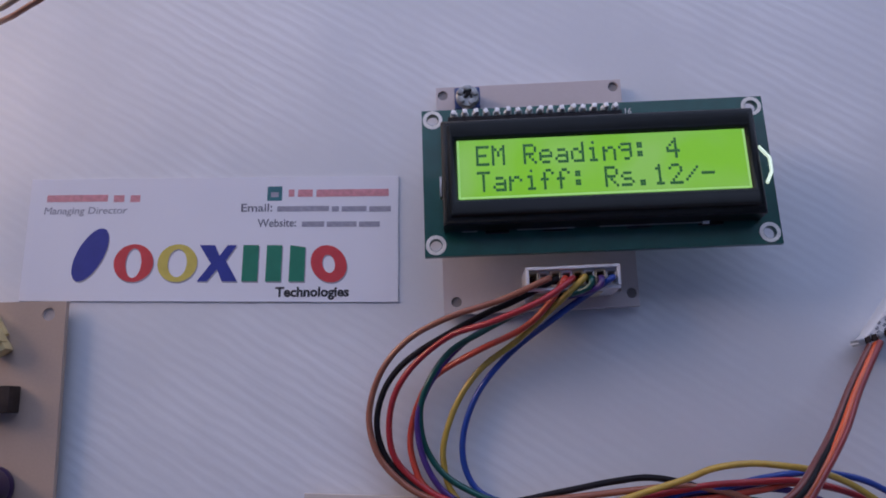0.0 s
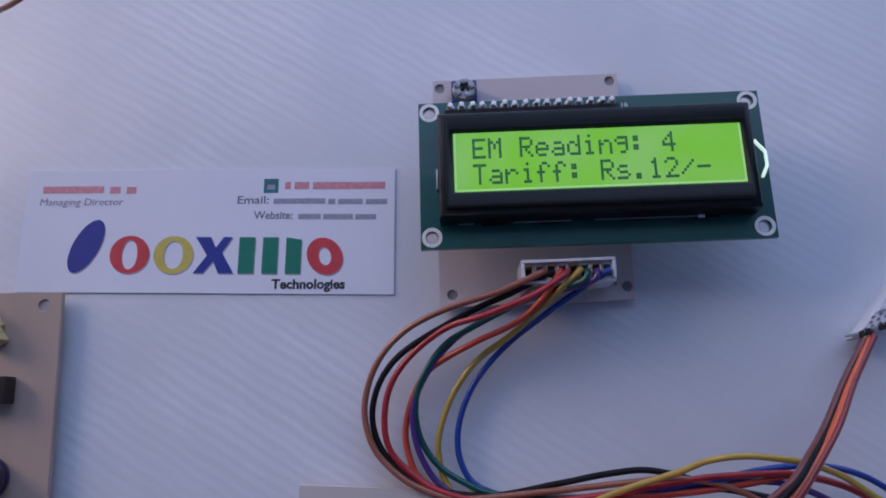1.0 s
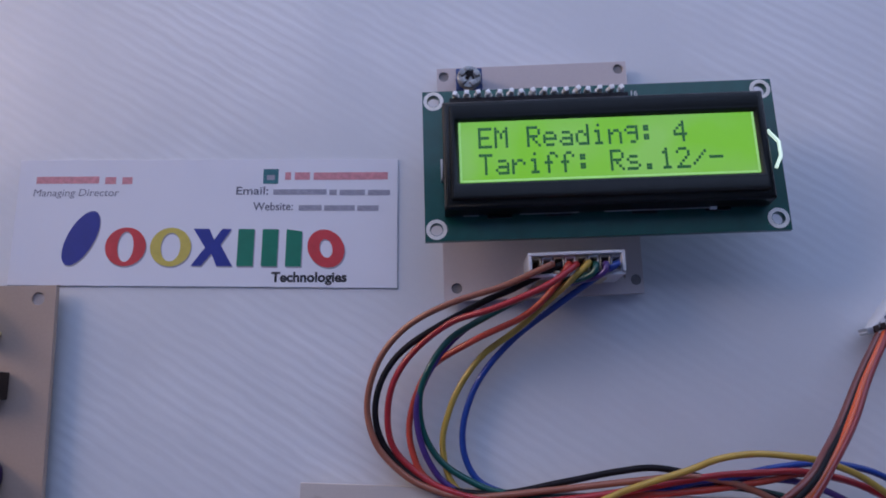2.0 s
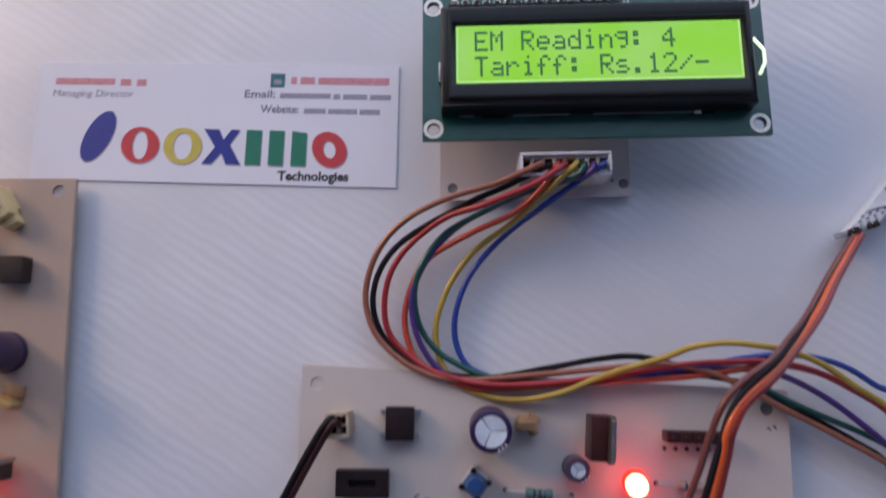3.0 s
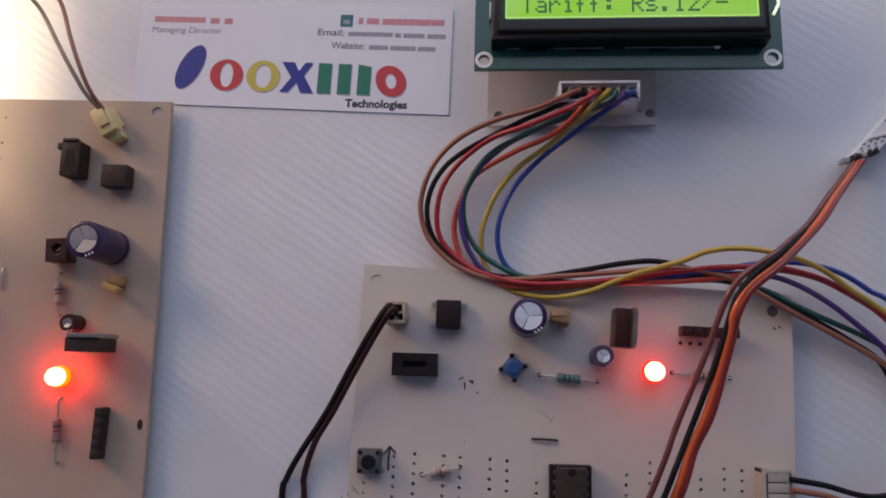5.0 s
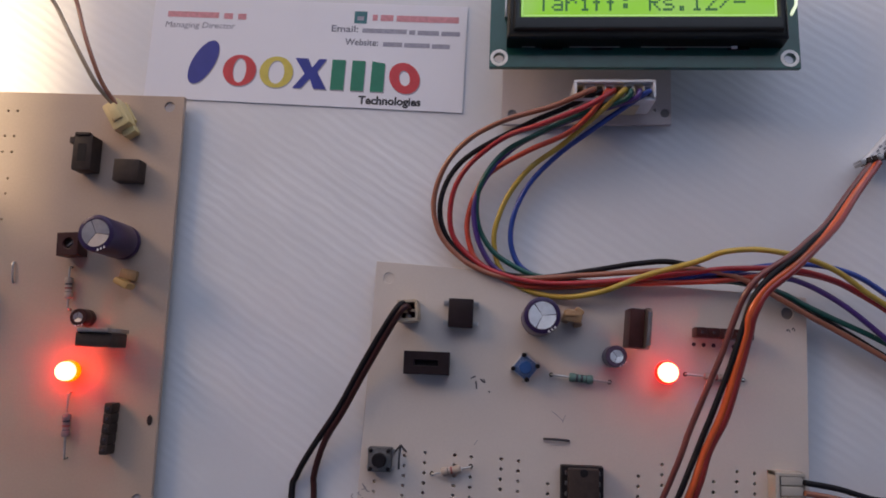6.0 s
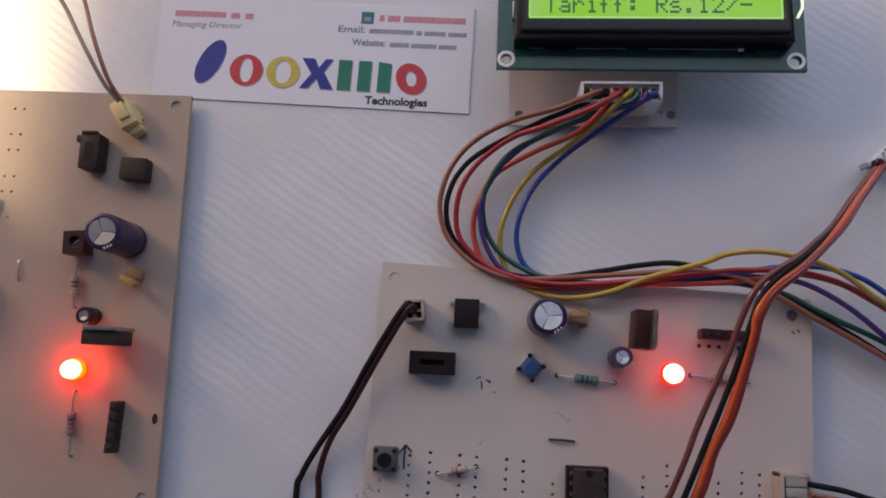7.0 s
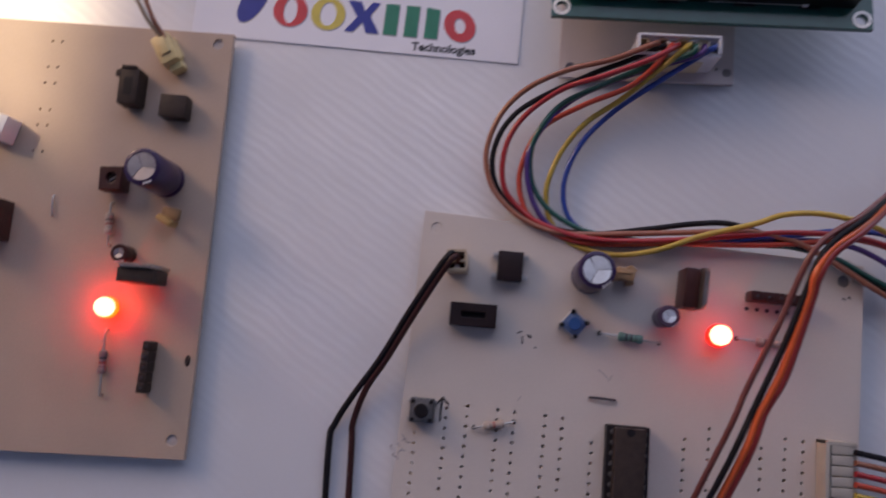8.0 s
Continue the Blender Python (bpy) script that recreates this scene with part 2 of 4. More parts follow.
def cyl(bm, cx, cy, z0, r, h, r2=None, seg=28, bev=0.0, axis="Z"):
    turn = {"Z": Matrix(), "X": Matrix.Rotation(radians(90), 4, "Y"), "Y": Matrix.Rotation(radians(-90), 4, "X")}[axis]
    m = Matrix.Translation((cx, cy, z0)) @ turn @ Matrix.Translation((0, 0, h / 2))
    vs = bmesh.ops.create_cone(bm, cap_ends=True, segments=seg, radius1=r, radius2=r if r2 is None else r2, depth=h, matrix=m)["verts"]
    if bev:
        es = [e for e in {e for v in vs for e in v.link_edges} if len(e.link_faces) == 2 and e.calc_face_angle(0) > 0.8]
        bmesh.ops.bevel(bm, geom=es, offset=bev, segments=3, affect="EDGES")
    return bm


def lathe(bm, cx, cy, profile, seg=32):
    """Turns (radius, height) pairs about an upright axis."""
    rings = []
    for r, z in profile:
        rings.append([bm.verts.new((cx + r * math.cos(2 * math.pi * i / seg), cy + r * math.sin(2 * math.pi * i / seg), z)) for i in range(seg)])
    for a, b in zip(rings, rings[1:]):
        for i in range(seg):
            bm.faces.new((a[i], a[(i + 1) % seg], b[(i + 1) % seg], b[i]))
    bm.faces.new(rings[-1])
    bm.faces.new(rings[0][::-1])
    return bm


def tube(bm, pts, r, seg=10, steps=7):
    """A round wire along a smooth line through pts."""
    p = [Vector(q) for q in pts]
    p = [2 * p[0] - p[1]] + p + [2 * p[-1] - p[-2]]
    line = []
    for i in range(1, len(p) - 2):
        for k in range(steps):
            t = k / steps
            a, b, c, d = p[i - 1:i + 3]
            line.append(0.5 * (2 * b + (c - a) * t + (2 * a - 5 * b + 4 * c - d) * t * t + (3 * b - a - 3 * c + d) * t ** 3))
    line.append(p[-2])
    rings, side = [], None
    for i, q in enumerate(line):
        way = (line[min(i + 1, len(line) - 1)] - line[max(i - 1, 0)]).normalized()
        side = way.orthogonal().normalized() if side is None else (side - way * side.dot(way)).normalized()
        up = way.cross(side)
        rings.append([bm.verts.new(q + r * (math.cos(a) * side + math.sin(a) * up)) for a in (2 * math.pi * j / seg for j in range(seg))])
    for a, b in zip(rings, rings[1:]):
        for j in range(seg):
            bm.faces.new((a[j], a[(j + 1) % seg], b[(j + 1) % seg], b[j]))
    bm.faces.new(rings[0][::-1])
    bm.faces.new(rings[-1])
    return bm


def circle(x, y, r, seg=18):
    return [(x + r * math.cos(2 * math.pi * i / seg), y + r * math.sin(2 * math.pi * i / seg)) for i in range(seg)]


def plate_mesh(name, outline, holes, z0, h, bev=0.0):
    """A flat plate with real holes through it."""
    cu = bpy.data.curves.new(name, "CURVE")
    cu.dimensions, cu.fill_mode, cu.extrude, cu.bevel_depth, cu.bevel_resolution = "2D", "BOTH", (h / 2 - bev) * MM, bev * MM, 1
    for loop in (outline, *holes):
        sp = cu.splines.new("POLY")
        sp.points.add(len(loop) - 1)
        for q, (x, y) in zip(sp.points, loop):
            q.co = (x * MM, y * MM, 0, 1)
        sp.use_cyclic_u = True
    tmp = new(name + "_outline", cu)
    me = bpy.data.meshes.new_from_object(tmp.evaluated_get(bpy.context.evaluated_depsgraph_get()))
    bpy.data.objects.remove(tmp)
    bpy.data.curves.remove(cu)
    me.name = name
    me.transform(Matrix.Translation((0, 0, (z0 + h / 2) * MM)))
    return me


def text_mesh(body, height, width=None, thick=0.03, shear=0.0, bold=0.0):
    """Built-in lettering as a thin mesh, cap height and full width in millimetres, its lower left corner at the origin."""
    cu = bpy.data.curves.new("lettering", "FONT")
    cu.body, cu.size, cu.shear, cu.extrude = body, 0.01, shear, 0.0
    cu.resolution_u, cu.offset = 3, bold
    tmp = new("lettering", cu)
    me = bpy.data.meshes.new_from_object(tmp.evaluated_get(bpy.context.evaluated_depsgraph_get()))
    bpy.data.objects.remove(tmp)
    bpy.data.curves.remove(cu)
    xs = [v.co.x for v in me.vertices]
    x0, x1 = min(xs), max(xs)
    sy = height * MM / 0.0069
    sx = width * MM / (x1 - x0) if width else sy
    for v in me.vertices:
        v.co = ((v.co.x - x0) * sx, v.co.y * sy, v.co.z)
    bm = bmesh.new()
    bm.from_mesh(me)
    top = bmesh.ops.extrude_face_region(bm, geom=bm.faces[:])["geom"]
    bmesh.ops.translate(bm, vec=(0, 0, thick * MM), verts=[g for g in top if isinstance(g, bmesh.types.BMVert)])
    bm.to_mesh(me)
    bm.free()
    return me


# ---- the room and the table ----
def structure(name, bm, material, label, category, m=None):
    me = bpy.data.meshes.new(name)
    bm.to_mesh(me)
    bm.free()
    me.materials.append(M[material])
    ob = new(name, me)
    ob.matrix_world = m or Matrix()
    return tagged(ob, label, category, kind="structure")


def slab(x0, x1, y0, y1, z0, z1):
    return box(bmesh.new(), (x0 + x1) / 2, (y0 + y1) / 2, z0, x1 - x0, y1 - y0, z1 - z0)


def wall_with_opening(axis, at, thick, a0, a1, o0, o1, s, t, z0, z1):
    """A wall from z0 to z1 with one opening, from o0 to o1 along it and s to t up."""
    bm = bmesh.new()
    for u0, u1, w0, w1 in ((a0, o0, z0, z1), (o1, a1, z0, z1), (o0, o1, z0, s), (o0, o1, t, z1)):
        c, d = (u0 + u1) / 2, u1 - u0
        if axis == "u":
            box(bm, at - thick / 2, c, w0, thick, d, w1 - w0)
        else:
            box(bm, c, at + thick / 2, w0, d, thick, w1 - w0)
    return bm


# Unseen wall; opening height is set so its lintel edges the sun patch.
structure("wall_west", wall_with_opening("u", -0.64, 0.03, -1.8, 0.55, 0.2, 0.5, 0.06, 0.6254, -0.75, 1.9), "wall_fill", "unseen blue-tinted wall, its low opening cutting the sun patch", "wall", ROOM)
# Unseen slab, added only to end the sun patch on the supply board.
structure("sun_patch_blocker", slab(-0.67, -0.64, 0.2, 0.243, 0.5, 0.6254), "wall_fill", "unseen slab that cuts off the sun patch", "wall", ROOM)
structure("wall_north", wall_with_opening("v", 0.55, 0.15, -0.67, 2.0, -0.45, 1.05, 0.06, 1.20, -0.75, 1.9), "wall_fill", "unseen wall with a wide window opening, tinted for blue fill", "wall", ROOM)
structure("wall_east", slab(2.0, 2.2, -1.8, 0.7, -0.75, 1.9), "wall_fill", "unseen wall, tinted blue for fill light", "wall", ROOM)
structure("wall_south", slab(-0.67, 2.2, -2.0, -1.8, -0.75, 1.9), "wall_fill", "unseen wall, tinted blue for fill light", "wall", ROOM)
structure("floor", slab(-0.67, 2.2, -2.0, 0.7, -0.85, -0.75), "floor", "plain brown tiled floor", "floor", ROOM)
structure("ceiling", slab(-0.67, 2.2, -2.0, 0.7, 1.9, 2.0), "wall_fill", "unseen ceiling, tinted blue for fill light", "ceiling", ROOM)

table = thing("table", "white laminate tabletop with a fine slanting embossed grain", "table", mm(60, -120, -750))
part("tabletop", box(bmesh.new(), 0, 0, 725, 1180, 800, 25, 2), "table", table)
for sx in (-1, 1):
    for sy in (-1, 1):
        part("leg", box(bmesh.new(), sx * 550, sy * 350, 0, 45, 45, 725, 2), "timber", table, "plain wooden leg")


# ---- printed card ----
def printed_card():
    """A white printed card; its long edge falls 2.3 degrees to the right."""
    turn = -2.3
    card = thing("printed_card", "white printed card with a coloured logo, lying on the table", "card", mm(-104.0, -6.95, 0, turn))
    out = [(0, 0), (93.7, 0), (93.2, 32.1), (-0.3, 31.3)]
    mesh_part("sheet", plate_mesh("sheet", out, [], 0.05, 0.35), "card", card)
    z = 0.42
    FIT_X, FIT_Y = 1.035, 1.04
    GROW = Matrix.Diagonal((FIT_X, FIT_Y, 1, 1))

    def put(name, me, material, x, y, label="", rz=0.6):
        return mesh_part(name, me, material, card, label, mm(x * FIT_X, y * FIT_Y, z, rz) @ GROW)

    def bars(name, x, y, widths, h, material, label, gap=0.9):
        for w in widths:
            b = bmesh.new()
            box(b, w / 2, h / 2, 0, w, h, 0.03)
            part(name, b, material, card, label, mm(x * FIT_X, y * FIT_Y, z, 0.6) @ GROW)
            x += w + gap

    bars("name_bar", 4.0, 24.3, (15.0, 2.6, 2.4), 1.7, "pale_red", "red printed bar in place of a name", 1.5)
    put("job_title", text_mesh("Managing Director", 1.75, 20.5, shear=0.12), "ink_title", 3.6, 21.2, "small grey slanted lettering")
    b = bmesh.new()
    box(b, 0, 0, 0, 3.6, 3.6, 0.03)
    phone = part("phone_icon", b, "ink_teal", card, "small teal square icon", mm(60.0 * FIT_X, 26.4 * FIT_Y, z, 0.6) @ GROW)
    part("icon_mark", box(bmesh.new(), 0, -0.3, 0.03, 1.9, 1.2, 0.03), "ink_shadow", phone)
    bars("number_bar", 63.4, 25.6, (1.4, 3.6, 17.6), 1.8, "pale_red", "red printed bar in place of a number")
    put("mail_caption", text_mesh("Email:", 1.9, 7.6, bold=0.00012), "ink_grey", 52.0, 21.9)
    bars("mail_bar", 60.8, 21.9, (12.6, 1.7, 6.0, 5.2), 1.3, "pale_grey", "grey printed bar in place of an address", 0.7)
    put("site_caption", text_mesh("Website:", 1.9, 9.4, bold=0.00012), "ink_grey", 56.2, 18.1)
    bars("site_bar", 67.0, 18.1, (5.4, 7.2, 5.0), 1.3, "pale_grey", "dark printed bar in place of an address", 0.6)
    put("company_word", text_mesh("Technologies", 2.2, 17.5, bold=0.00035), "ink_black", 61.4, 1.2, "bold black lettering", 0.5)

    def ring(cx, cy, rx, ry, ix, iy, slant=0.0, n=36):
        o = [(cx + rx * math.cos(6.28319 * i / n) + slant * ry * math.sin(6.28319 * i / n), cy + ry * math.sin(6.28319 * i / n)) for i in range(n)]
        h = [(cx + ix * math.cos(6.28319 * i / n) + slant * iy * math.sin(6.28319 * i / n), cy + iy * math.sin(6.28319 * i / n)) for i in range(n)]
        return o, [h]

    y = 4.7
    logo = [
        ("ink_blue", [(16.9 + 3.5 * math.cos(6.28319 * i / 40) + 2.3 * math.sin(6.28319 * i / 40), y + 6.5 + 6.5 * math.sin(6.28319 * i / 40)) for i in range(40)], []),
        ("ink_logo_red", *ring(27.6, y + 4.5, 4.8, 4.6, 1.9, 3.6)),
        ("ink_yellow", *ring(38.2, y + 4.5, 4.8, 4.6, 2.3, 3.4)),
        ("ink_blue", [(43.2, y + 0.1), (45.6, y + 0.1), (47.9, y + 3.0), (49.2, y + 0.1), (52.9, y + 0.1), (49.9, y + 5.1), (52.3, y + 8.9), (50.1, y + 8.9),
                      (48.3, y + 6.3), (47.0, y + 8.9), (43.3, y + 8.9), (46.3, y + 4.4)], []),
        ("ink_green", [(53.9, y + 0.1), (57.7, y + 0.1), (57.7, y + 8.9), (53.9, y + 8.9)], []),
        ("ink_green", [(59.6, y + 0.1), (63.3, y + 0.1), (63.3, y + 8.9), (59.6, y + 8.9)], []),
        ("ink_green", [(65.2, y + 0.1), (68.9, y + 0.1), (68.9, y + 8.4), (65.2, y + 8.9)], []),
        ("ink_logo_red", *ring(74.6, y + 4.4, 4.3, 4.5, 1.5, 2.2, -0.15)),
    ]
    for k, (ink, o, h) in enumerate(logo):
        me = plate_mesh("logo_shadow", [(a - 0.55, c - 0.35) for a, c in o], [[(a - 0.55, c - 0.35) for a, c in q] for q in h], 0, 0.02)
        mesh_part("logo_outline", me, "ink_shadow", card, "", mm(0, 0, z - 0.01) @ GROW)
        mesh_part("logo_shape", plate_mesh("logo_shape", o, h, 0, 0.03), ink, card, "coloured printed logo shape", mm(-0.8, 0, z + 0.02) @ GROW)


printed_card()

# ---- display on its carrier board ----
FONT = {"E": "1F10101E10101F", "M": "111B1515111111", "R": "1E11111E141211", "e": "00000E111F100E", "a": "00000E010F110F", "d": "01010D1311110F",
        "i": "04000C0404040E", "n": "00001619111111", "g": "000F110F010106", ":": "000C0C000C0C00", "4": "02060A121F0202", "T": "1F040404040404",
        "r": "00001619101010", "f": "0609081C080808", "s": "00000E100E011E", ".": "00000000000C0C", "1": "040C040404040E", "2": "0E11010204081F",
        "/": "00010204081000", "-": "0000001F000000"}


def lcd_display():
    root = thing("lcd_display", "two-line green backlit character display on a cream carrier board", "display")
    # carrier board flat on the table
    out = [(1.0, -14.6), (47.4, -14.1), (47.5, 43.8), (0.8, 43.5)]
    holes = [circle(3.9, -11.7, 1.35), circle(45.8, -11.0, 1.35), circle(45.6, 41.9, 1.35), circle(2.4, 41.4, 1.35), circle(43.0, -10.2, 0.5, 8)]
    carrier = mesh_part("carrier_board", plate_mesh("carrier_board", out, holes, 1.4, 1.6, 0.1), "pcb", root, "cream bare circuit board")
    b = bmesh.new()
    for i in range(16):
        cyl(b, 5.3 + 2.54 * i, 29.4, 0, 0.7, 1.5, 0.35, 8)
    for i in range(8):
        cyl(b, 21.6 + 2.54 * i, -7.5, 0, 0.7, 1.5, 0.35, 8)
    tagged(part("solder_side", b, "solder", carrier, "solder joints under the board"), kind="stuff")
    # Grey plugs added below the holes to darken them.
    for x, y in ((3.9, -11.7), (45.8, -11.0), (45.6, 41.9), (2.4, 41.4)):
        part("hole_plug", cyl(bmesh.new(), x, y, 0, 1.3, 2.5, seg=16), "hole_shade", carrier)
    # trimmer
    t = group_part("trimmer", root, mm(8.5, 38.3, 3.0))
    part("trimmer_body", box(bmesh.new(), 0, 0, 0, 6.3, 5.6, 5.2, 0.3), "blue_body", t, "dark blue trimmer body")
    b = lathe(bmesh.new(), 0, 0, [(2.9, 5.1), (2.9, 6.2), (2.6, 6.5), (0.6, 6.5)], 24)
    part("trimmer_disc", b, "screw", t, "worn metal adjusting disc")
    for a in (20, 95, 150, 215, 300):
        part("disc_lobe", box(bmesh.new(), 1.9 * math.cos(radians(a)), 1.9 * math.sin(radians(a)), 6.35, 1.3, 1.5, 0.7, 0.25, a), "screw", t)
    b = box(bmesh.new(), 0.1, 0.5, 6.5, 2.7, 0.9, 0.25, 0.1, 55)
    box(b, -0.5, 0.9, 6.52, 0.9, 2.5, 0.25, 0.1, 70)
    box(b, 0.9, -0.3, 6.51, 0.5, 1.5, 0.25, 0.1, 15)
    part("trimmer_slot", b, "black", t)
    # wire socket
    s = group_part("wire_socket", root, mm(30.3, -8.8, 3.0, 0.4))
    b = bmesh.new()
    box(b, 0, 2.35, 0, 21.2, 0.7, 12.0, 0.12)
    box(b, 0, -2.35, 0, 21.2, 0.7, 11.2, 0.12)
    box(b, -10.25, 0, 0, 0.7, 4.0, 12.0, 0.12)
    box(b, 10.25, 0, 0, 0.7, 4.0, 12.0, 0.12)
    box(b, 0, 0, 0, 19.8, 4.0, 6.5)
    part("socket_shell", b, "white", s, "white nylon connector shell")
    part("socket_skirt", box(bmesh.new(), -0.6, -2.75, 0, 15.5, 0.5, 7.4, 0.15), "cream", s, "cream lower half of the connector")
    part("key_rib", box(bmesh.new(), -9.9, -2.9, 0, 1.2, 0.7, 9.6, 0.2), "white", s)
    for i in range(8):
        b = bmesh.new()
        for u, v, w, d in ((-1.0, 0, 0.3, 3.7), (1.0, 0, 0.3, 3.7), (0, 1.6, 1.7, 0.5), (0, -1.6, 1.7, 0.5)):
            box(b, -8.9 + 2.54 * i + u, v, 6.5, w, d, 4.4 - 0.3 * (i % 3 == 1), 0.08)
        part("plug_cell", b, "white" if i % 2 else "cream", s)
        part("crimp_contact", box(bmesh.new(), -8.9 + 2.54 * i, 0.1, 6.5, 1.2, 1.8, 2.2, 0.2), "brown_black", s)
    # glass and its board, propped up towards the near edge
    lcd = group_part("display_board", root, pose(-0.25 * MM, -0.3 * MM, 15.2 * MM, -3.3, -0.8, -0.1))
    out = [(-2.5, -2.6), (77.6, -2.6), (77.6, 33.4), (-2.5, 33.4)]
    hole_at = [(0, 0), (75, 0), (0, 31), (75, 31)]
    mesh_part("green_board", plate_mesh("green_board", out, [circle(x, y, 1.45) for x, y in hole_at], -1.6, 1.6, 0.08), "green", lcd, "dark green circuit board")
    for x, y in hole_at:
        mesh_part("mounting_ring", plate_mesh("mounting_ring", circle(x, y, 2.35, 26), [circle(x, y, 1.5, 22)], 0.004, 0.06), "pad", lcd, "tinned ring round a mounting hole")
    b = box(bmesh.new(), 24.35, 31.6, -4.1, 41.0, 2.4, 2.5, 0.2)
    part("header_strip", b, "black", lcd, "black pin header")
    # Black strip added for the dark gaps and shadow below the pins.
    b = box(bmesh.new(), 24.2, 30.1, 0.0, 41.0, 1.9, 1.3, 0.25)
    part("pin_shade_strip", b, "black", lcd)
    for i in range(16):
        b = lathe(bmesh.new(), 5.2 + 2.54 * i, 32.0, [(0.95, 0.0), (0.85, 0.4), (0.62, 0.8), (0.45, 1.2), (0.3, 1.4)], 10)
        box(b, 5.2 + 2.54 * i + 0.14 * (i % 3 - 1), 31.95 + 0.1 * (i % 2), 0.5, 1.15, 1.15, 1.5 + 0.2 * (i % 3), 0.25, 17 * (i % 4) - 20)
        part("header_pin", b, "glint_white", lcd, "soldered pin, its glint put in white")
    mesh_part("pin_number", text_mesh("16", 1.3), "pad", lcd, "", mm(45.6, 30.5, 0.03))
    # bezel: sloped frame round the window
    x0, x1, y0, y1, top = 2.0, 73.2, 3.0, 28.2, 6.9
    wx0, wx1, wy0, wy1 = 5.5, 70.2, 8.5, 22.7
    def rect(d, z, wide=(x0, x1, y0, y1)):
        return [(wide[0] + d, wide[2] + d, z), (wide[1] - d, wide[2] + d, z), (wide[1] - d, wide[3] - d, z), (wide[0] + d, wide[3] - d, z)]

    win = (wx0, wx1, wy0, wy1)
    loops = [rect(-0.1, 0), rect(0, top - 1.9), rect(0.6, top - 1.2), rect(1.5, top - 1.1), rect(1.9, top + 0.1), rect(-1.2, top + 0.1, win), rect(-0.4, top - 0.2, win), rect(0, top - 0.9, win)]
    b = bmesh.new()
    vs = [[b.verts.new(c) for c in lp] for lp in loops]
    for p, q in zip(vs, vs[1:]):
        for i in range(4):
            b.faces.new((p[i], p[(i + 1) % 4], q[(i + 1) % 4], q[i]))
    bmesh.ops.bevel(b, geom=[e for e in b.edges if len(e.link_faces) == 2], offset=0.18, segments=2, affect="EDGES")
    part("bezel", b, "bezel", lcd, "black metal bezel")
    for x in (14, 27, 46, 62):
        part("bezel_tab", box(bmesh.new(), x, y0 - 0.5, 0, 5.5, 0.8, 0.7, 0.15), "bezel", lcd)
    # Worn seam edges: bright strips and a spot stand in for their glints.
    for u0, u1 in ((6.0, 9.5), (18.5, 31.5), (37.0, 60.0)):
        part("bezel_seam_glint", box(bmesh.new(), (u0 + u1) / 2, y0 - 0.35, 0.75, u1 - u0, 0.25, 0.25, 0.05), "tin", lcd, "bright strip for the glint on the bezel's worn seam")
    part("bezel_glint", box(bmesh.new(), 60.8, y0 - 0.45, 0.6, 1.5, 0.7, 0.6, 0.12), "glint_white", lcd)
    part("bezel_clip", box(bmesh.new(), x0 - 0.45, 13.5, 0, 0.5, 5.0, 1.6, 0.1), "tin", lcd)
    part("screen", box(bmesh.new(), (wx0 + wx1) / 2, (wy0 + wy1) / 2, top - 1.6, wx1 - wx0 - 0.05, wy1 - wy0 - 0.05, 0.8), "screen", lcd, "glowing yellow-green screen")
    for cx, cy, w, h in ((wx0 + 0.3, (wy0 + wy1) / 2, 0.5, wy1 - wy0 - 0.2), (wx1 - 0.3, (wy0 + wy1) / 2, 0.5, wy1 - wy0 - 0.2), ((wx0 + wx1) / 2, wy0 + 0.3, wx1 - wx0 - 1.3, 0.5)):
        part("screen_rim", box(bmesh.new(), cx, cy, top - 0.798, w, h, 0.03), "screen_rim", lcd, "brighter edge of the lit screen")
    # characters, five dots by seven
    for row, (line, yb) in enumerate((("EM Reading: 4", 16.3), ("Tariff: Rs.12/-", 10.1))):
        for k, ch in enumerate(line):
            if ch == " ":
                continue
            b = bmesh.new()
            for r in range(7):
                bits = int(FONT[ch][2 * r:2 * r + 2], 16)
                for c in range(5):
                    if bits >> (4 - c) & 1:
                        box(b, c * 0.60 + 0.3, (6 - r) * 0.70 + 0.35, 0, 0.57, 0.66, 0.03)
            part("character", b, "dots", lcd, "dark dot-matrix character", mm(9.8 + 3.55 * k, yb, top - 0.795))
    # white backlight bracket on the far side, whitened by added emission
    b = tube(bmesh.new(), [(74.1, 19.6, 3.0), (74.2, 19.2, 3.0), (75.9, 16.9, 3.1), (76.1, 16.5, 3.1), (76.1, 13.4, 3.1), (75.9, 12.9, 3.1), (74.9, 10.9, 3.0), (74.8, 10.6, 3.0)], 0.4, 6, 1)
    part("backlight_bracket", b, "white_tab", lcd, "white bracket of the backlight, its glow added")


lcd_display()


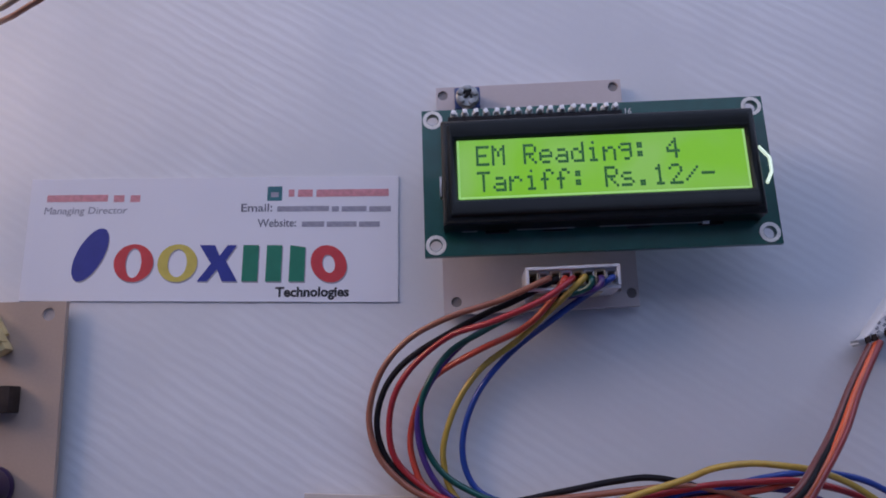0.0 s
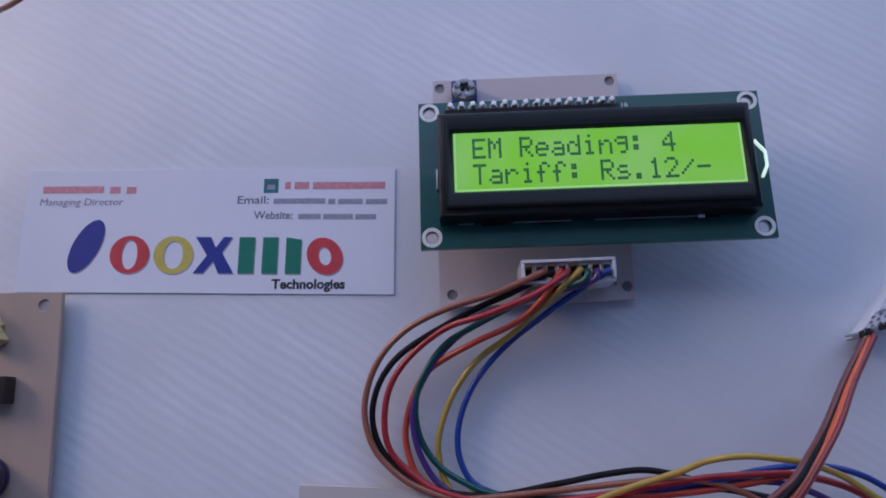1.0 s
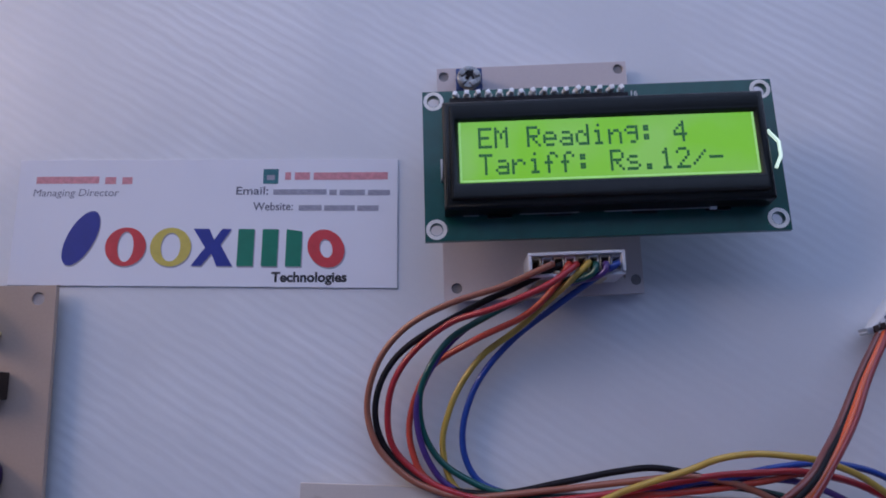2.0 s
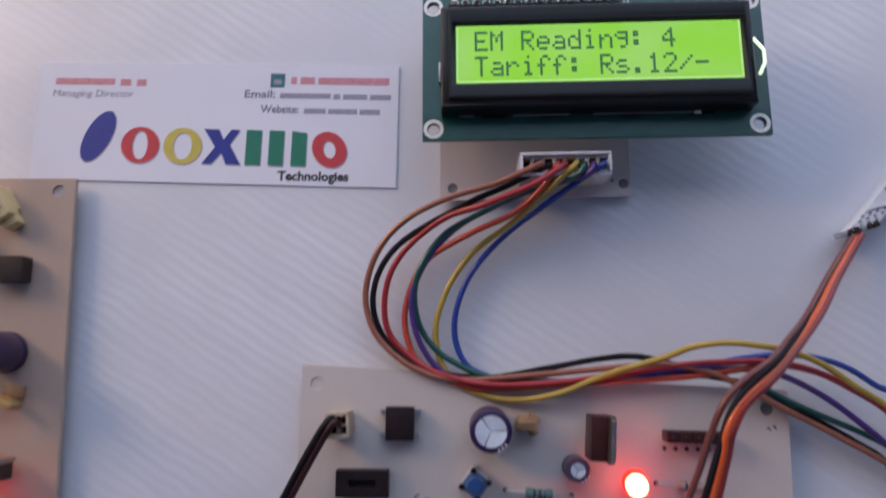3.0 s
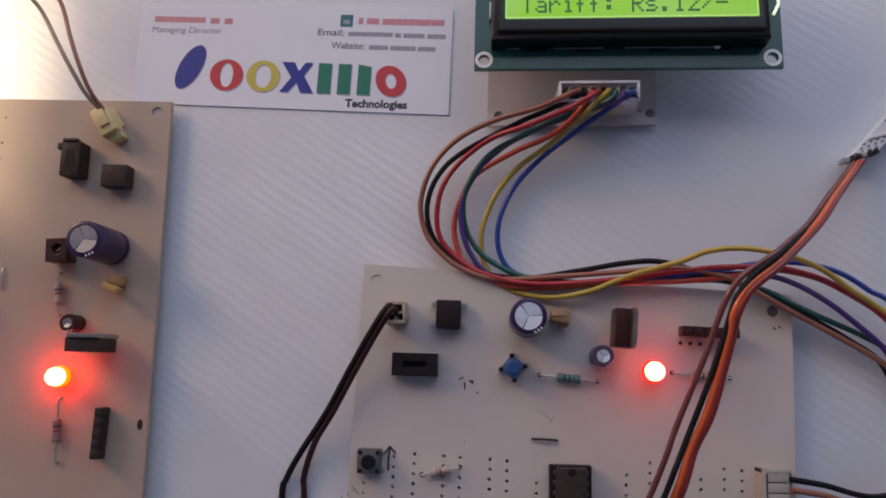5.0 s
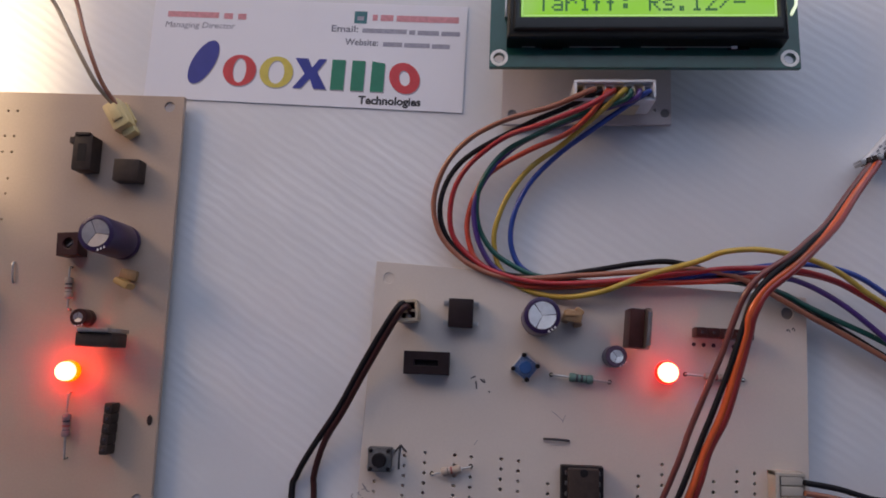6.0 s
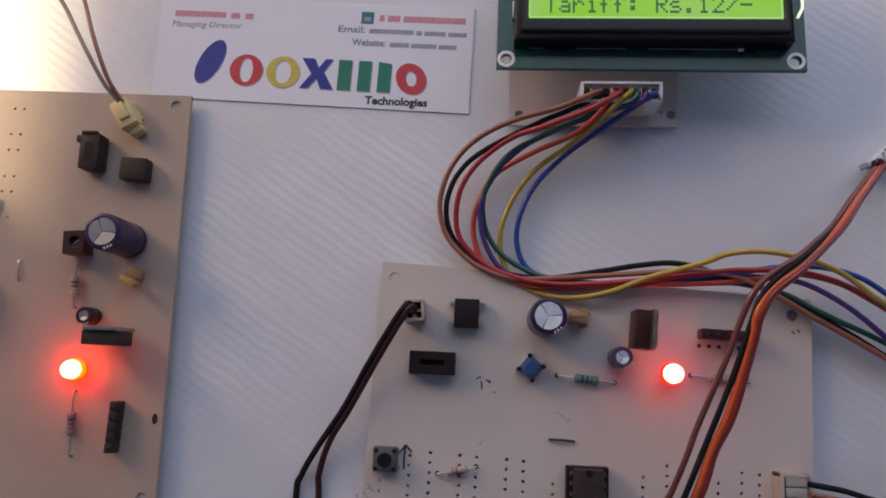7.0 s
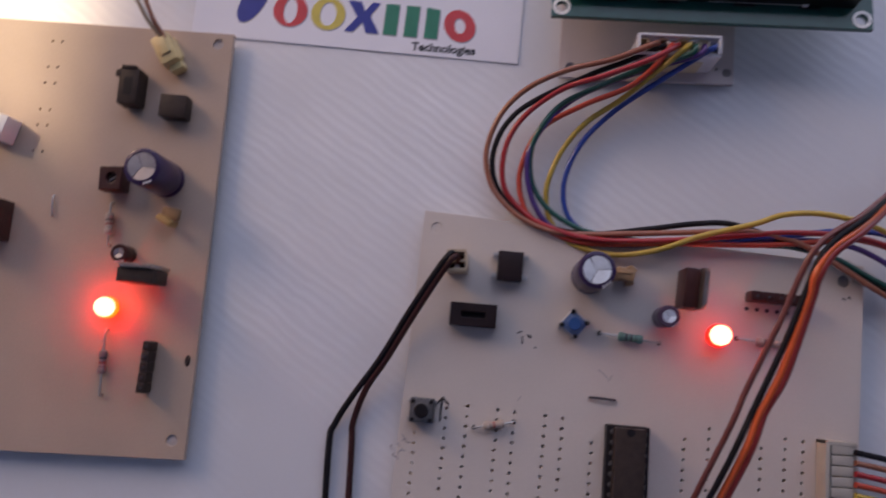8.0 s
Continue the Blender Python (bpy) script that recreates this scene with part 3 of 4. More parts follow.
# ---- electronic parts, standing on z = 0 of their own ----
def capacitor(parent, x, y, z, r, h, rz=0, label="purple sleeved electrolytic capacitor", sleeve="sleeve", top="alu", bare=0.74):
    g = group_part("electrolytic_capacitor", parent, mm(x, y, z, rz))
    tagged(g, label)
    e = r * (bare + 0.02)
    part("can_sleeve", lathe(bmesh.new(), 0, 0, [(r * 0.93, 0), (r, 0.5), (r, 1.6), (r * 0.95, 2.1), (r, 2.7), (r, h - 0.6), (r * 0.97, h - 0.2), (r * 0.9, h), (e, h + 0.03), (e - 0.1, h - 0.3), (0.1, h - 0.3)], 36), sleeve, g, "dark plastic sleeve")
    # pressed metal top: three sectors that dish towards the scored vent lines
    for k in range(3):
        bm = bmesh.new()
        a0 = radians(90 + 120 * k)
        hub = bm.verts.new((0.04 * math.cos(a0 + 1.05), 0.04 * math.sin(a0 + 1.05), h - 0.2))
        rim = [bm.verts.new((r * bare * math.cos(a0 + radians(2 + 116 * q / 10)), r * bare * math.sin(a0 + radians(2 + 116 * q / 10)), h - 0.14 + 0.3 * math.sin(math.pi * q / 10))) for q in range(11)]
        low = [bm.verts.new((v.co.x, v.co.y, h - 0.32)) for v in rim]
        for p, q, u, v in zip(rim, rim[1:], low, low[1:]):
            bm.faces.new((hub, p, q))
            bm.faces.new((p, u, v, q))
        part("top_sector", bm, top, g, "bare aluminium sector of the top")
    for k in range(3):
        part("polarity_mark", box(bmesh.new(), -0.9 + 0.9 * k, -r * 0.9, h - 0.06, 0.45, r * 0.12, 0.1), "white", g)
    return g


def led(parent, x, y, z, rim="led_rim", lean=0.0, nod=0.0):
    g = group_part("led", parent, mm(x, y, z, 0, nod, lean))
    tagged(g, "round red indicator lamp, lit")
    part("led_flange", lathe(bmesh.new(), 0, 0, [(2.9, 0.2), (2.95, 1.2), (2.6, 1.4), (2.6, 4.0), (2.55, 4.6)], 28), rim, g, "glowing red flange")
    part("led_lens", lathe(bmesh.new(), 0, 0, [(2.54, 4.61), (2.5, 6.2), (2.25, 7.1), (1.7, 7.8), (1.0, 8.3), (0.3, 8.5)], 28), "led_hot", g, "white-hot glowing lens")


def resistor(parent, a, b, z, body="res", length=6.2, r=1.15, bands=("band", "band_red", "band"), joint=0.6):
    """An axial resistor between two holes, lying just over the board."""
    ax, ay = a
    bx, by = b
    d, ang = math.hypot(bx - ax, by - ay), math.degrees(math.atan2(by - ay, bx - ax))
    g = group_part("resistor", parent, mm((ax + bx) / 2, (ay + by) / 2, z, ang))
    zc = r + 0.35
    h = length / 2
    prof = [(0.25, -h), (r * 0.85, -h + 0.15), (r, -h + 0.6), (r, -h + 1.4), (r * 0.82, -h + 1.9), (r * 0.82, h - 1.9), (r, h - 1.4), (r, h - 0.6), (r * 0.85, h - 0.15), (0.25, h)]
    bm = lathe(bmesh.new(), 0, 0, prof, 18)
    bmesh.ops.rotate(bm, matrix=Matrix.Rotation(radians(90), 3, "Y"), verts=bm.verts)
    bmesh.ops.translate(bm, vec=(0, 0, zc), verts=bm.verts)
    part("resistor_body", bm, body, g)
    for k, name in enumerate(bands):
        u = -length * 0.22 + k * length * 0.2
        part("colour_band", cyl(bmesh.new(), u, 0, zc, r * 0.86, length * 0.085, axis="X", seg=18), name, g)
    for s in (-1, 1):
        bm = tube(bmesh.new(), [(s * (h - 0.2), 0, zc), (s * (d / 2 - 0.6), 0, zc - 0.1), (s * d / 2, 0, zc - 0.6), (s * d / 2, 0, -0.3)], 0.28, 8, 4)
        part("lead", bm, "tin", g)
        part("lead_joint", cyl(bmesh.new(), s * d / 2, 0, 0, joint, 0.3, joint * 0.75, 12), "black", g)


def tact_switch(parent, x, y, z, rz, body, plate, button, rivet, knob=1.75, rivet_r=0.5, rivet_at=2.3, size=1.0):
    g = group_part("push_button", parent, mm(x, y, z, rz) @ Matrix.Diagonal((size, size, 1, 1)))
    part("switch_body", box(bmesh.new(), 0, 0, 0.2, 6.1, 6.1, 3.3, 0.25), body, g)
    part("switch_plate", box(bmesh.new(), 0, 0, 3.5, 5.6, 5.6, 0.25, 0.1), plate, g)
    part("button_collar", lathe(bmesh.new(), 0, 0, [(knob + 0.35, 3.7), (knob + 0.3, 3.95), (knob + 0.05, 3.98)], 24), plate, g)
    part("button", lathe(bmesh.new(), 0, 0, [(knob, 3.7), (knob, 5.0), (knob - 0.25, 5.3), (0.2, 5.3)], 24), button, g)
    for sx in (-1, 1):
        for sy in (-1, 1):
            part("corner_rivet", lathe(bmesh.new(), sx * rivet_at, sy * rivet_at, [(rivet_r, 3.7), (rivet_r, 4.0), (rivet_r * 0.7, 4.3), (0.1, 4.4)], 12), rivet, g)
            bm = box(bmesh.new(), sx * 3.3, sy * 2.2, 0.6, 0.5, 0.8, 1.4, 0.1)
            box(bm, sx * 3.6, sy * 2.2, -0.2, 0.3, 0.7, 1.0, 0.06)
            part("leg", bm, "tin", g)


def block(parent, name, x, y, z, sx, sy, h, material, rz=0, label="", pins=0, bev=0.25):
    g = group_part(name, parent, mm(x, y, z, rz))
    tagged(g, label)
    part("housing", box(bmesh.new(), 0, 0, 0.3, sx, sy, h, bev), material, g)
    for i in range(pins):
        u = (i - (pins - 1) / 2) * sy * 0.7 / max(1, pins - 1)
        for s in (-1, 1):
            bm = box(bmesh.new(), s * (sx / 2 + 0.6), u, 2.0, 1.5, 1.2, 0.4, 0.1)
            box(bm, s * (sx / 2 + 1.2), u, -0.1, 0.35, 1.1, 2.3, 0.08)
            part("leg", bm, "tin", g)
    return g


def regulator(parent, x, y, z, rz, body="maroon", tab="tab", tall=15.0):
    """A three-legged regulator standing up, its metal tab on one long side."""
    g = group_part("regulator", parent, mm(x, y, z, rz))
    tagged(g, "dark three-legged regulator with a metal tab")
    part("regulator_body", box(bmesh.new(), -0.6, 0, 2.5, 3.7, 9.8, 8.6, 0.35), body, g)
    me = plate_mesh("regulator_tab", [(-5, 0), (5, 0), (5, tall - 1.5), (4, tall), (-4, tall), (-5, tall - 1.5)], [circle(0, tall - 2.4, 1.7)] if tall > 14 else [], 0, 1.1, 0.1)
    mesh_part("regulator_tab", me, tab, g, "dull metal tab", mm(1.3, 0, 2.2, 90, 90))
    for k in (-1, 0, 1):
        part("leg", box(bmesh.new(), 0, 2.54 * k, -0.3, 0.6, 0.9, 3.0, 0.08), "tin", g)


def pin_strip(parent, x, y, z, n, rz, material="brown_black", pitch=2.54, h=6.5, wide=2.6):
    g = group_part("pin_header", parent, mm(x, y, z, rz))
    tagged(g, "dark single-row pin header")
    for i in range(n):
        u = (i - (n - 1) / 2) * pitch
        bm = box(bmesh.new(), u, 0, 0.1, pitch * 0.99, wide, h, 0.4)
        part("header_cell", bm, material, g)
        part("pin", box(bmesh.new(), u, 0, h, 0.64, 0.64, 0.35, 0.05), "band", g)


def two_pin_socket(parent, x, y, z, rz, material="socket_tan", h=8.5):
    g = group_part("two_pin_socket", parent, mm(x, y, z, rz))
    tagged(g, "cream nylon two-pin wire socket")
    bm = bmesh.new()
    box(bm, 0, 2.4, 0, 5.0, 0.8, h, 0.12)
    box(bm, 0, -2.4, 0, 5.0, 0.8, h, 0.12)
    box(bm, 2.4, 0, 0, 0.7, 4.0, h, 0.12)
    box(bm, -2.4, 0, 0, 0.7, 4.0, h - 2.2, 0.12)
    box(bm, 0, 0, 0, 4.2, 0.6, h - 0.8, 0.08)
    part("socket_shell", bm, material, g)
    part("socket_floor", box(bmesh.new(), 0, 0, 0.2, 4.1, 4.0, 2.5), "brown_black", g)
    for s in (-1, 1):
        part("crimp", box(bmesh.new(), 0, s * 1.25, 2.7, 1.2, 1.2, 3.2, 0.1), "tin", g)


def dip_chip(parent, x, y, z, w, n, label):
    g = group_part("dip_chip", parent, mm(x, y, z))
    tagged(g, label)
    length = n * 2.54
    part("socket", box(bmesh.new(), 0, -length / 2, 0, w + 3.0, length + 0.6, 3.6, 0.2), "black", g)
    bm = box(bmesh.new(), 0, -length / 2, 3.7, w, length, 3.3, 0.3)
    part("chip_body", bm, "brown_black", g)
    part("index_notch", cyl(bmesh.new(), 0, -0.9, 7.0, 1.0, 0.06, seg=20), "black", g)
    for i in range(n):
        for s in (-1, 1):
            part("leg", box(bmesh.new(), s * (w / 2 + 0.35), -1.27 - 2.54 * i, 3.5, 0.5, 0.9, 1.6, 0.1), "grey", g)


def solder_feet(parent, spots, name="solder_side"):
    bm = bmesh.new()
    for x, y in spots:
        cyl(bm, x, y, 0, 0.9, 2.5, 0.4, 8)
    tagged(part(name, bm, "solder", parent, "solder joints under the board"), kind="stuff")


# ---- main board ----
def main_board():
    root = thing("main_circuit_board", "pale cream circuit board with soldered parts and a lit red lamp", "circuit board", mm(0, 0, 0))
    out = [(-32.2, -54.4), (81.3, -61.3), (79.0, -173.3), (-36.5, -173.4)]
    holes = [circle(-28.8, -58.8, 1.6), circle(76.5, -65.4, 1.7)]
    # rows of drilled pads in pairs of columns
    cols = [(-22.6, -105.5), (-17.2, -104.6), (-9.4, -104.9), (-5.1, -105.2), (2.7, -105.4), (7.2, -105.7), (43.9, -105.2), (37.8, -108.3), (56.7, -108.9), (62.6, -106.1), (67.0, -106.4), (14.8, -111.1), (-30.2, -112.3)]
    for x, y in cols:
        for k in range(11):
            holes.append(circle(x - 0.066 * k + random.uniform(-0.06, 0.06), y - 2.535 * k, 0.52 + random.uniform(-0.04, 0.05), 10))
    mesh_part("board", plate_mesh("board", out, holes, 2.4, 1.6, 0.1), "pcb_main", root, "pale cream board drilled with columns of small holes")
    solder_feet(root, [(-19.7, -71.0), (10.7, -68.5), (41.1, -72.1), (61.1, -71.7), (21.1, -83.5), (-27.2, -107.6), (66.5, -114.9), (-28.1, -161.3), (71.5, -163.7)])
    # Plugs added in the holes, one board-coloured, one grey, to set their tone.
    part("hole_plug", cyl(bmesh.new(), -28.8, -58.8, 0, 1.5, 3.75, seg=18), "pcb_main", root)
    part("hole_plug", cyl(bmesh.new(), 76.5, -65.4, 0, 1.65, 3.1, seg=18), "hole_shade", root)
    z = 4.0
    two_pin_socket(root, -22.5, -68.0, z, 4)
    block(root, "bridge_rectifier", -8.8, -68.0, z, 6.5, 7.6, 3.8, "maroon_black", -1, "black square bridge rectifier with four legs", 2)
    g = group_part("chip_socket", root, mm(-17.4, -81.3, z, -0.5))
    tagged(g, "black oblong chip socket with a sunken middle")
    mesh_part("housing", plate_mesh("housing", [(-5.8, -2.8), (5.8, -2.8), (5.8, 2.8), (-5.8, 2.8)], [[(-3.3, -0.95), (3.3, -0.95), (3.3, 0.95), (-3.3, 0.95)]], 0.2, 4.1, 0.2), "maroon_black", g)
    part("sunken_floor", box(bmesh.new(), 0, 0, 0.3, 6.8, 2.1, 2.6), "black", g)
    capacitor(root, 11.8, -68.8, z, 4.6, 16.0, 35)
    g = group_part("film_capacitor", root, mm(20.4, -68.1, z, -10))
    tagged(g, "small tan wrapped capacitor")
    part("capacitor_body", box(bmesh.new(), 0, 0, 0.6, 4.8, 3.2, 5.4, 0.9), "film", g)
    part("capacitor_fold", box(bmesh.new(), 1.5, -1.2, 0.4, 2.2, 2.6, 4.0, 0.6, 20), "film", g)
    part("capacitor_fold", box(bmesh.new(), 1.4, 1.5, 0.8, 2.4, 1.6, 5.0, 0.5, -25), "film", g)
    part("capacitor_fold", box(bmesh.new(), -1.6, -0.9, 0.4, 1.8, 2.2, 4.4, 0.5, -12), "film", g)
    part("capacitor_seam", box(bmesh.new(), -0.3, 0.2, 5.7, 3.4, 0.7, 0.6, 0.25, 12), "film", g)
    tact_switch(root, 8.4, -81.6, z, 52, "pale_housing", "slate_plate", "blue_button", "black", 1.9, 0.7, 2.5, 0.9)
    resistor(root, (15.4, -83.3), (30.5, -84.7), z, "res", 6.4, 1.2, ("band", "band", "band"))
    capacitor(root, 31.2, -78.1, z, 2.75, 7.6, 40, "small mauve electrolytic capacitor", "mauve_sleeve", "alu", 0.6)
    regulator(root, 36.2, -71.0, z, -4, tall=12.0)
    led(root, 45.2, -81.7, z, "led_rim", -8)
    resistor(root, (50.0, -82.0), (64.7, -83.0), z, "res_tan", 6.0, 1.05)
    pin_strip(root, 59.0, -71.4, z, 5, -2, "maroon", 2.9, 5.0)
    for k in range(5):
        part("pad_hole", cyl(bmesh.new(), 52.3 + 2.54 * k, -74.2 - 0.08 * k, z, 0.55, 0.06, seg=12), "band", root)
    bm = tube(bmesh.new(), [(13.7, -99.8, 3.8), (14.0, -99.8, 4.7), (16.8, -99.8, 4.9), (19.7, -100.0, 4.7), (20.1, -100.1, 3.8)], 0.32, 8, 4)
    part("wire_link", bm, "band", root, "short dark wire link")
    tact_switch(root, -28.7, -106.4, z, 0, "grey", "grey_plate", "black", "black", 1.85, 0.55)
    resistor(root, (-15.2, -109.7), (-5.2, -107.5), z, "res_tan", 5.4, 1.1)
    bm = tube(bmesh.new(), [(-24.0, -109.0, 4.0), (-24.0, -106.0, 4.02), (-23.7, -102.8, 4.0)], 0.28, 6, 3)
    tube(bm, [(-25.2, -104.7, 4.0), (-24.4, -103.7, 4.02), (-23.7, -102.8, 4.0)], 0.28, 6, 3)
    tube(bm, [(-22.1, -104.5, 4.0), (-22.8, -103.9, 4.02), (-23.7, -102.8, 4.0)], 0.28, 6, 3)
    part("arrow_mark", bm, "marker", root, "hand-drawn upward arrow in black marker")
    bm = bmesh.new()
    for x, y, dx, dy in ((-5.8, -85.0, 1.3, 0.6), (-4.4, -85.6, 0.2, -2.0), (-3.2, -85.1, 0.8, -0.8), (-2.4, -85.1, 0.4, -0.9), (-1.1, -88.2, 0.4, -0.3)):
        tube(bm, [(x, y, 4.0), (x + dx / 2, y + dy / 2 + 0.1, 4.0), (x + dx, y + dy, 4.0)], 0.2, 6, 2)
    part("scribble_mark", bm, "marker", root, "faint dark scribble")
    bm = bmesh.new()
    for x, y, dx in ((76.1, -70.1, 0.9), (77.5, -69.7, 0.7)):
        tube(bm, [(x, y, 3.95), (x + dx / 2, y + 0.5, 3.95), (x + dx, y - 0.3, 3.95)], 0.16, 6, 2)
    part("scribble_mark", bm, "marker", root)
    bm = bmesh.new()
    rng = random.Random(5)
    for k in range(9):
        x, y = -35.2 + rng.uniform(-0.6, 3.0), -113.0 - 0.7 * k
        tube(bm, [(x, y, 3.95), (x + rng.uniform(-0.8, 0.9), y - 0.5, 3.97), (x + rng.uniform(-0.4, 1.2), y - rng.uniform(0.5, 1.3), 3.95)], 0.13, 6, 3)
    part("pencil_mark", bm, "pencil", root, "faint pencil scribble")
    bm = bmesh.new()
    for x, y, dx, dy in ((15.6, -92.7, 3.0, -2.6), (18.4, -95.5, 0.8, 1.8), (-4.4, -102.1, 0.8, 1.2), (57.4, -98.0, 1.2, 0.4)):
        tube(bm, [(x, y, 3.93), (x + dx / 2, y + dy / 2 + 0.2, 3.94), (x + dx, y + dy, 3.93)], 0.12, 6, 3)
    part("pencil_mark", bm, "pencil", root)
    dip_chip(root, 23.2, -106.3, z, 7.6, 14, "dark long chip in a black socket")
    g = group_part("wire_socket", root, mm(73.8, -116.0, z))
    tagged(g, "cream nylon eight-pin wire socket")
    bm = bmesh.new()
    box(bm, -3.2, 0, 0, 1.0, 21.5, 5.6, 0.15)
    box(bm, 3.4, 0, 0, 1.0, 21.5, 4.6, 0.15)
    box(bm, 0, 10.3, 0, 7.4, 0.9, 5.4, 0.15)
    box(bm, 0, -10.3, 0, 7.4, 0.9, 5.4, 0.15)
    box(bm, 0, 0, 0, 6.0, 20.0, 3.4)
    part("socket_shell", bm, "socket_pale", g)
    for k in range(8):
        part("plug_cell", box(bmesh.new(), 0.3, 8.9 - 2.54 * k, 3.4, 5.2, 2.3, 1.9, 0.2), "socket_pale", g)


# ---- supply board ----
def supply_board():
    root = thing("supply_circuit_board", "tan supply circuit board with purple capacitor and lit red lamp", "circuit board")
    out = [(-90.2, -8.1), (-89.9, -124.4), (-209.0, -128.7), (-212.6, -5.9)]
    holes = [circle(-94.2, -11.1, 1.6), circle(-93.6, -119.8, 1.6)]
    for y in (-12.8, -20.4, -25.1, -32.9, -37.4, -44.9):
        for k in range(2):
            holes.append(circle(-139.0 + 0.03 * y - 2.8 * k, y, 0.45, 8))
    mesh_part("board", plate_mesh("board", out, holes, 2.4, 1.6, 0.1), "pcb_left", root, "tan bare board")
    solder_feet(root, [(-103.4, -20.7), (-112.6, -62.2), (-101.0, -102.9), (-154.9, -42.0), (-183.4, -114.4), (-198.0, -21.6)])
    # Pale grey plugs added in the holes for their shade.
    for x, y in ((-94.2, -11.1), (-93.6, -119.8)):
        part("hole_plug", cyl(bmesh.new(), x, y, 0, 1.55, 3.5, seg=18), "hole_shade_pale", root)
    z = 4.0
    # socket with its plug, leaning
    g = group_part("wire_plug", root, mm(-107.8, -13.7, z + 1.0, 32))
    tagged(g, "pale cream nylon plug pushed on at a slant")
    part("plug_body", box(bmesh.new(), 0, -2.0, 0, 5.4, 8.6, 5.4, 1.1), "plug_yellow", g)
    part("plug_nose", box(bmesh.new(), 0.3, -6.6, -1.0, 4.0, 3.0, 4.0, 0.8), "plug_yellow", g)
    part("plug_latch", box(bmesh.new(), 0.2, -1.6, 5.0, 2.6, 5.0, 1.2, 0.5), "plug_yellow", g)
    part("plug_hollow", box(bmesh.new(), 0, -3.6, 5.2, 3.0, 1.3, 0.35, 0.12), "film", g)
    part("socket_base", box(bmesh.new(), 0, -1.0, -1.0, 5.8, 6.2, 1.6, 0.3), "plug_yellow", g)
    # slide switch
    g = group_part("slide_switch", root, mm(-115.9, -25.9, z))
    tagged(g, "black slide switch with a notched end")
    bm = box(bmesh.new(), 0.4, -0.5, 0.2, 5.6, 10.0, 5.6, 0.5)
    box(bm, -2.6, 3.0, 1.6, 1.8, 1.9, 4.2, 0.3)
    part("switch_body", bm, "brown_black", g)
    part("switch_lip", box(bmesh.new(), 0.2, 4.7, 4.2, 4.2, 0.9, 2.0, 0.2), "brown_black", g)
    part("switch_slot", box(bmesh.new(), 0.4, -0.6, 5.78, 2.4, 5.0, 0.1), "black", g)
    block(root, "bridge_rectifier", -102.9, -31.0, z, 7.3, 6.2, 4.6, "brown_black", -1, "dark square bridge rectifier")
    capacitor(root, -103.6, -50.8, z, 4.9, 16.0, 25, top="alu_grey")
    g = group_part("trimmer", root, mm(-117.0, -52.2, z, 3))
    tagged(g, "small dark square trimmer with a round hollow")
    mesh_part("trimmer_body", plate_mesh("trimmer_body", [(-2.8, -2.9), (2.8, -2.9), (2.8, 2.9), (-2.8, 2.9)], [circle(0.2, 0.1, 1.7, 20)], 0.4, 5.2, 0.3), "maroon", g)
    part("trimmer_disc", lathe(bmesh.new(), 0.2, 0.1, [(1.68, 0.6), (1.66, 4.2), (1.2, 4.4), (0.1, 4.3)], 20), "brown_black", g)
    part("disc_slot", box(bmesh.new(), 0.2, 0.1, 4.3, 2.2, 0.5, 0.2, 0.05, 35), "tab", g)
    for k in (-1, 0, 1):
        part("leg", box(bmesh.new(), 1.8 * k, 0, -0.2, 0.5, 0.5, 0.8), "tin", g)
    g = group_part("film_capacitor", root, mm(-101.7, -62.3, z, -12))
    tagged(g, "small yellow ceramic capacitor")
    part("capacitor_body", box(bmesh.new(), 0.9, -0.1, 1.2, 4.6, 1.9, 5.0, 0.8, -14), "tan", g)
    part("capacitor_foot", box(bmesh.new(), 0.2, 2.4, 0.2, 5.0, 3.0, 1.6, 0.6, 4), "film", g)
    resistor(root, (-118.0, -58.1), (-117.3, -69.9), z, "res_tan", 6.0, 1.1, joint=0.32)
    capacitor(root, -111.8, -72.2, z, 2.4, 5.6, 10, "small brown electrolytic capacitor", "maroon", "alu_grey", 0.55)
    regulator(root, -104.0, -77.5, z, 90, "brown_black", "tab", 9.6)
    led(root, -115.3, -86.6, z + 0.6, "led_strong", 18)
    resistor(root, (-114.6, -92.4), (-113.9, -109.7), z, "res_mauve", 6.2, 1.15, joint=0.32)
    pin_strip(root, -101.7, -101.3, z, 5, 88, "brown_black", 2.7, 4.6, 2.2)
    bm = lathe(bmesh.new(), 0, 0, [(0.75, 3.95), (0.65, 4.3), (0.25, 4.45)], 12)
    bmesh.ops.scale(bm, vec=(1, 2.0, 1), verts=bm.verts)
    bmesh.ops.translate(bm, vec=(-92.0, -99.0, 0), verts=bm.verts)
    part("burn_spot", bm, "brown_black", root, "small brown blob at the board's edge")
    bm = tube(bmesh.new(), [(-135.1, -57.1, 3.9), (-135.0, -57.5, 4.6), (-134.8, -59.7, 4.7), (-134.6, -62.4, 4.5), (-134.6, -62.8, 3.9)], 0.3, 8, 3)
    part("wire_link", bm, "tin", root, "short bare wire link")
    block(root, "relay", -150.2, -65.4, z, 9.0, 11.0, 8.5, "brown_black", 0, "dark square relay")
    block(root, "terminal_block", -151.6, -39.7, z, 7.5, 7.0, 6.5, "white", -15, "pale grey screw terminal")


main_board()
supply_board()

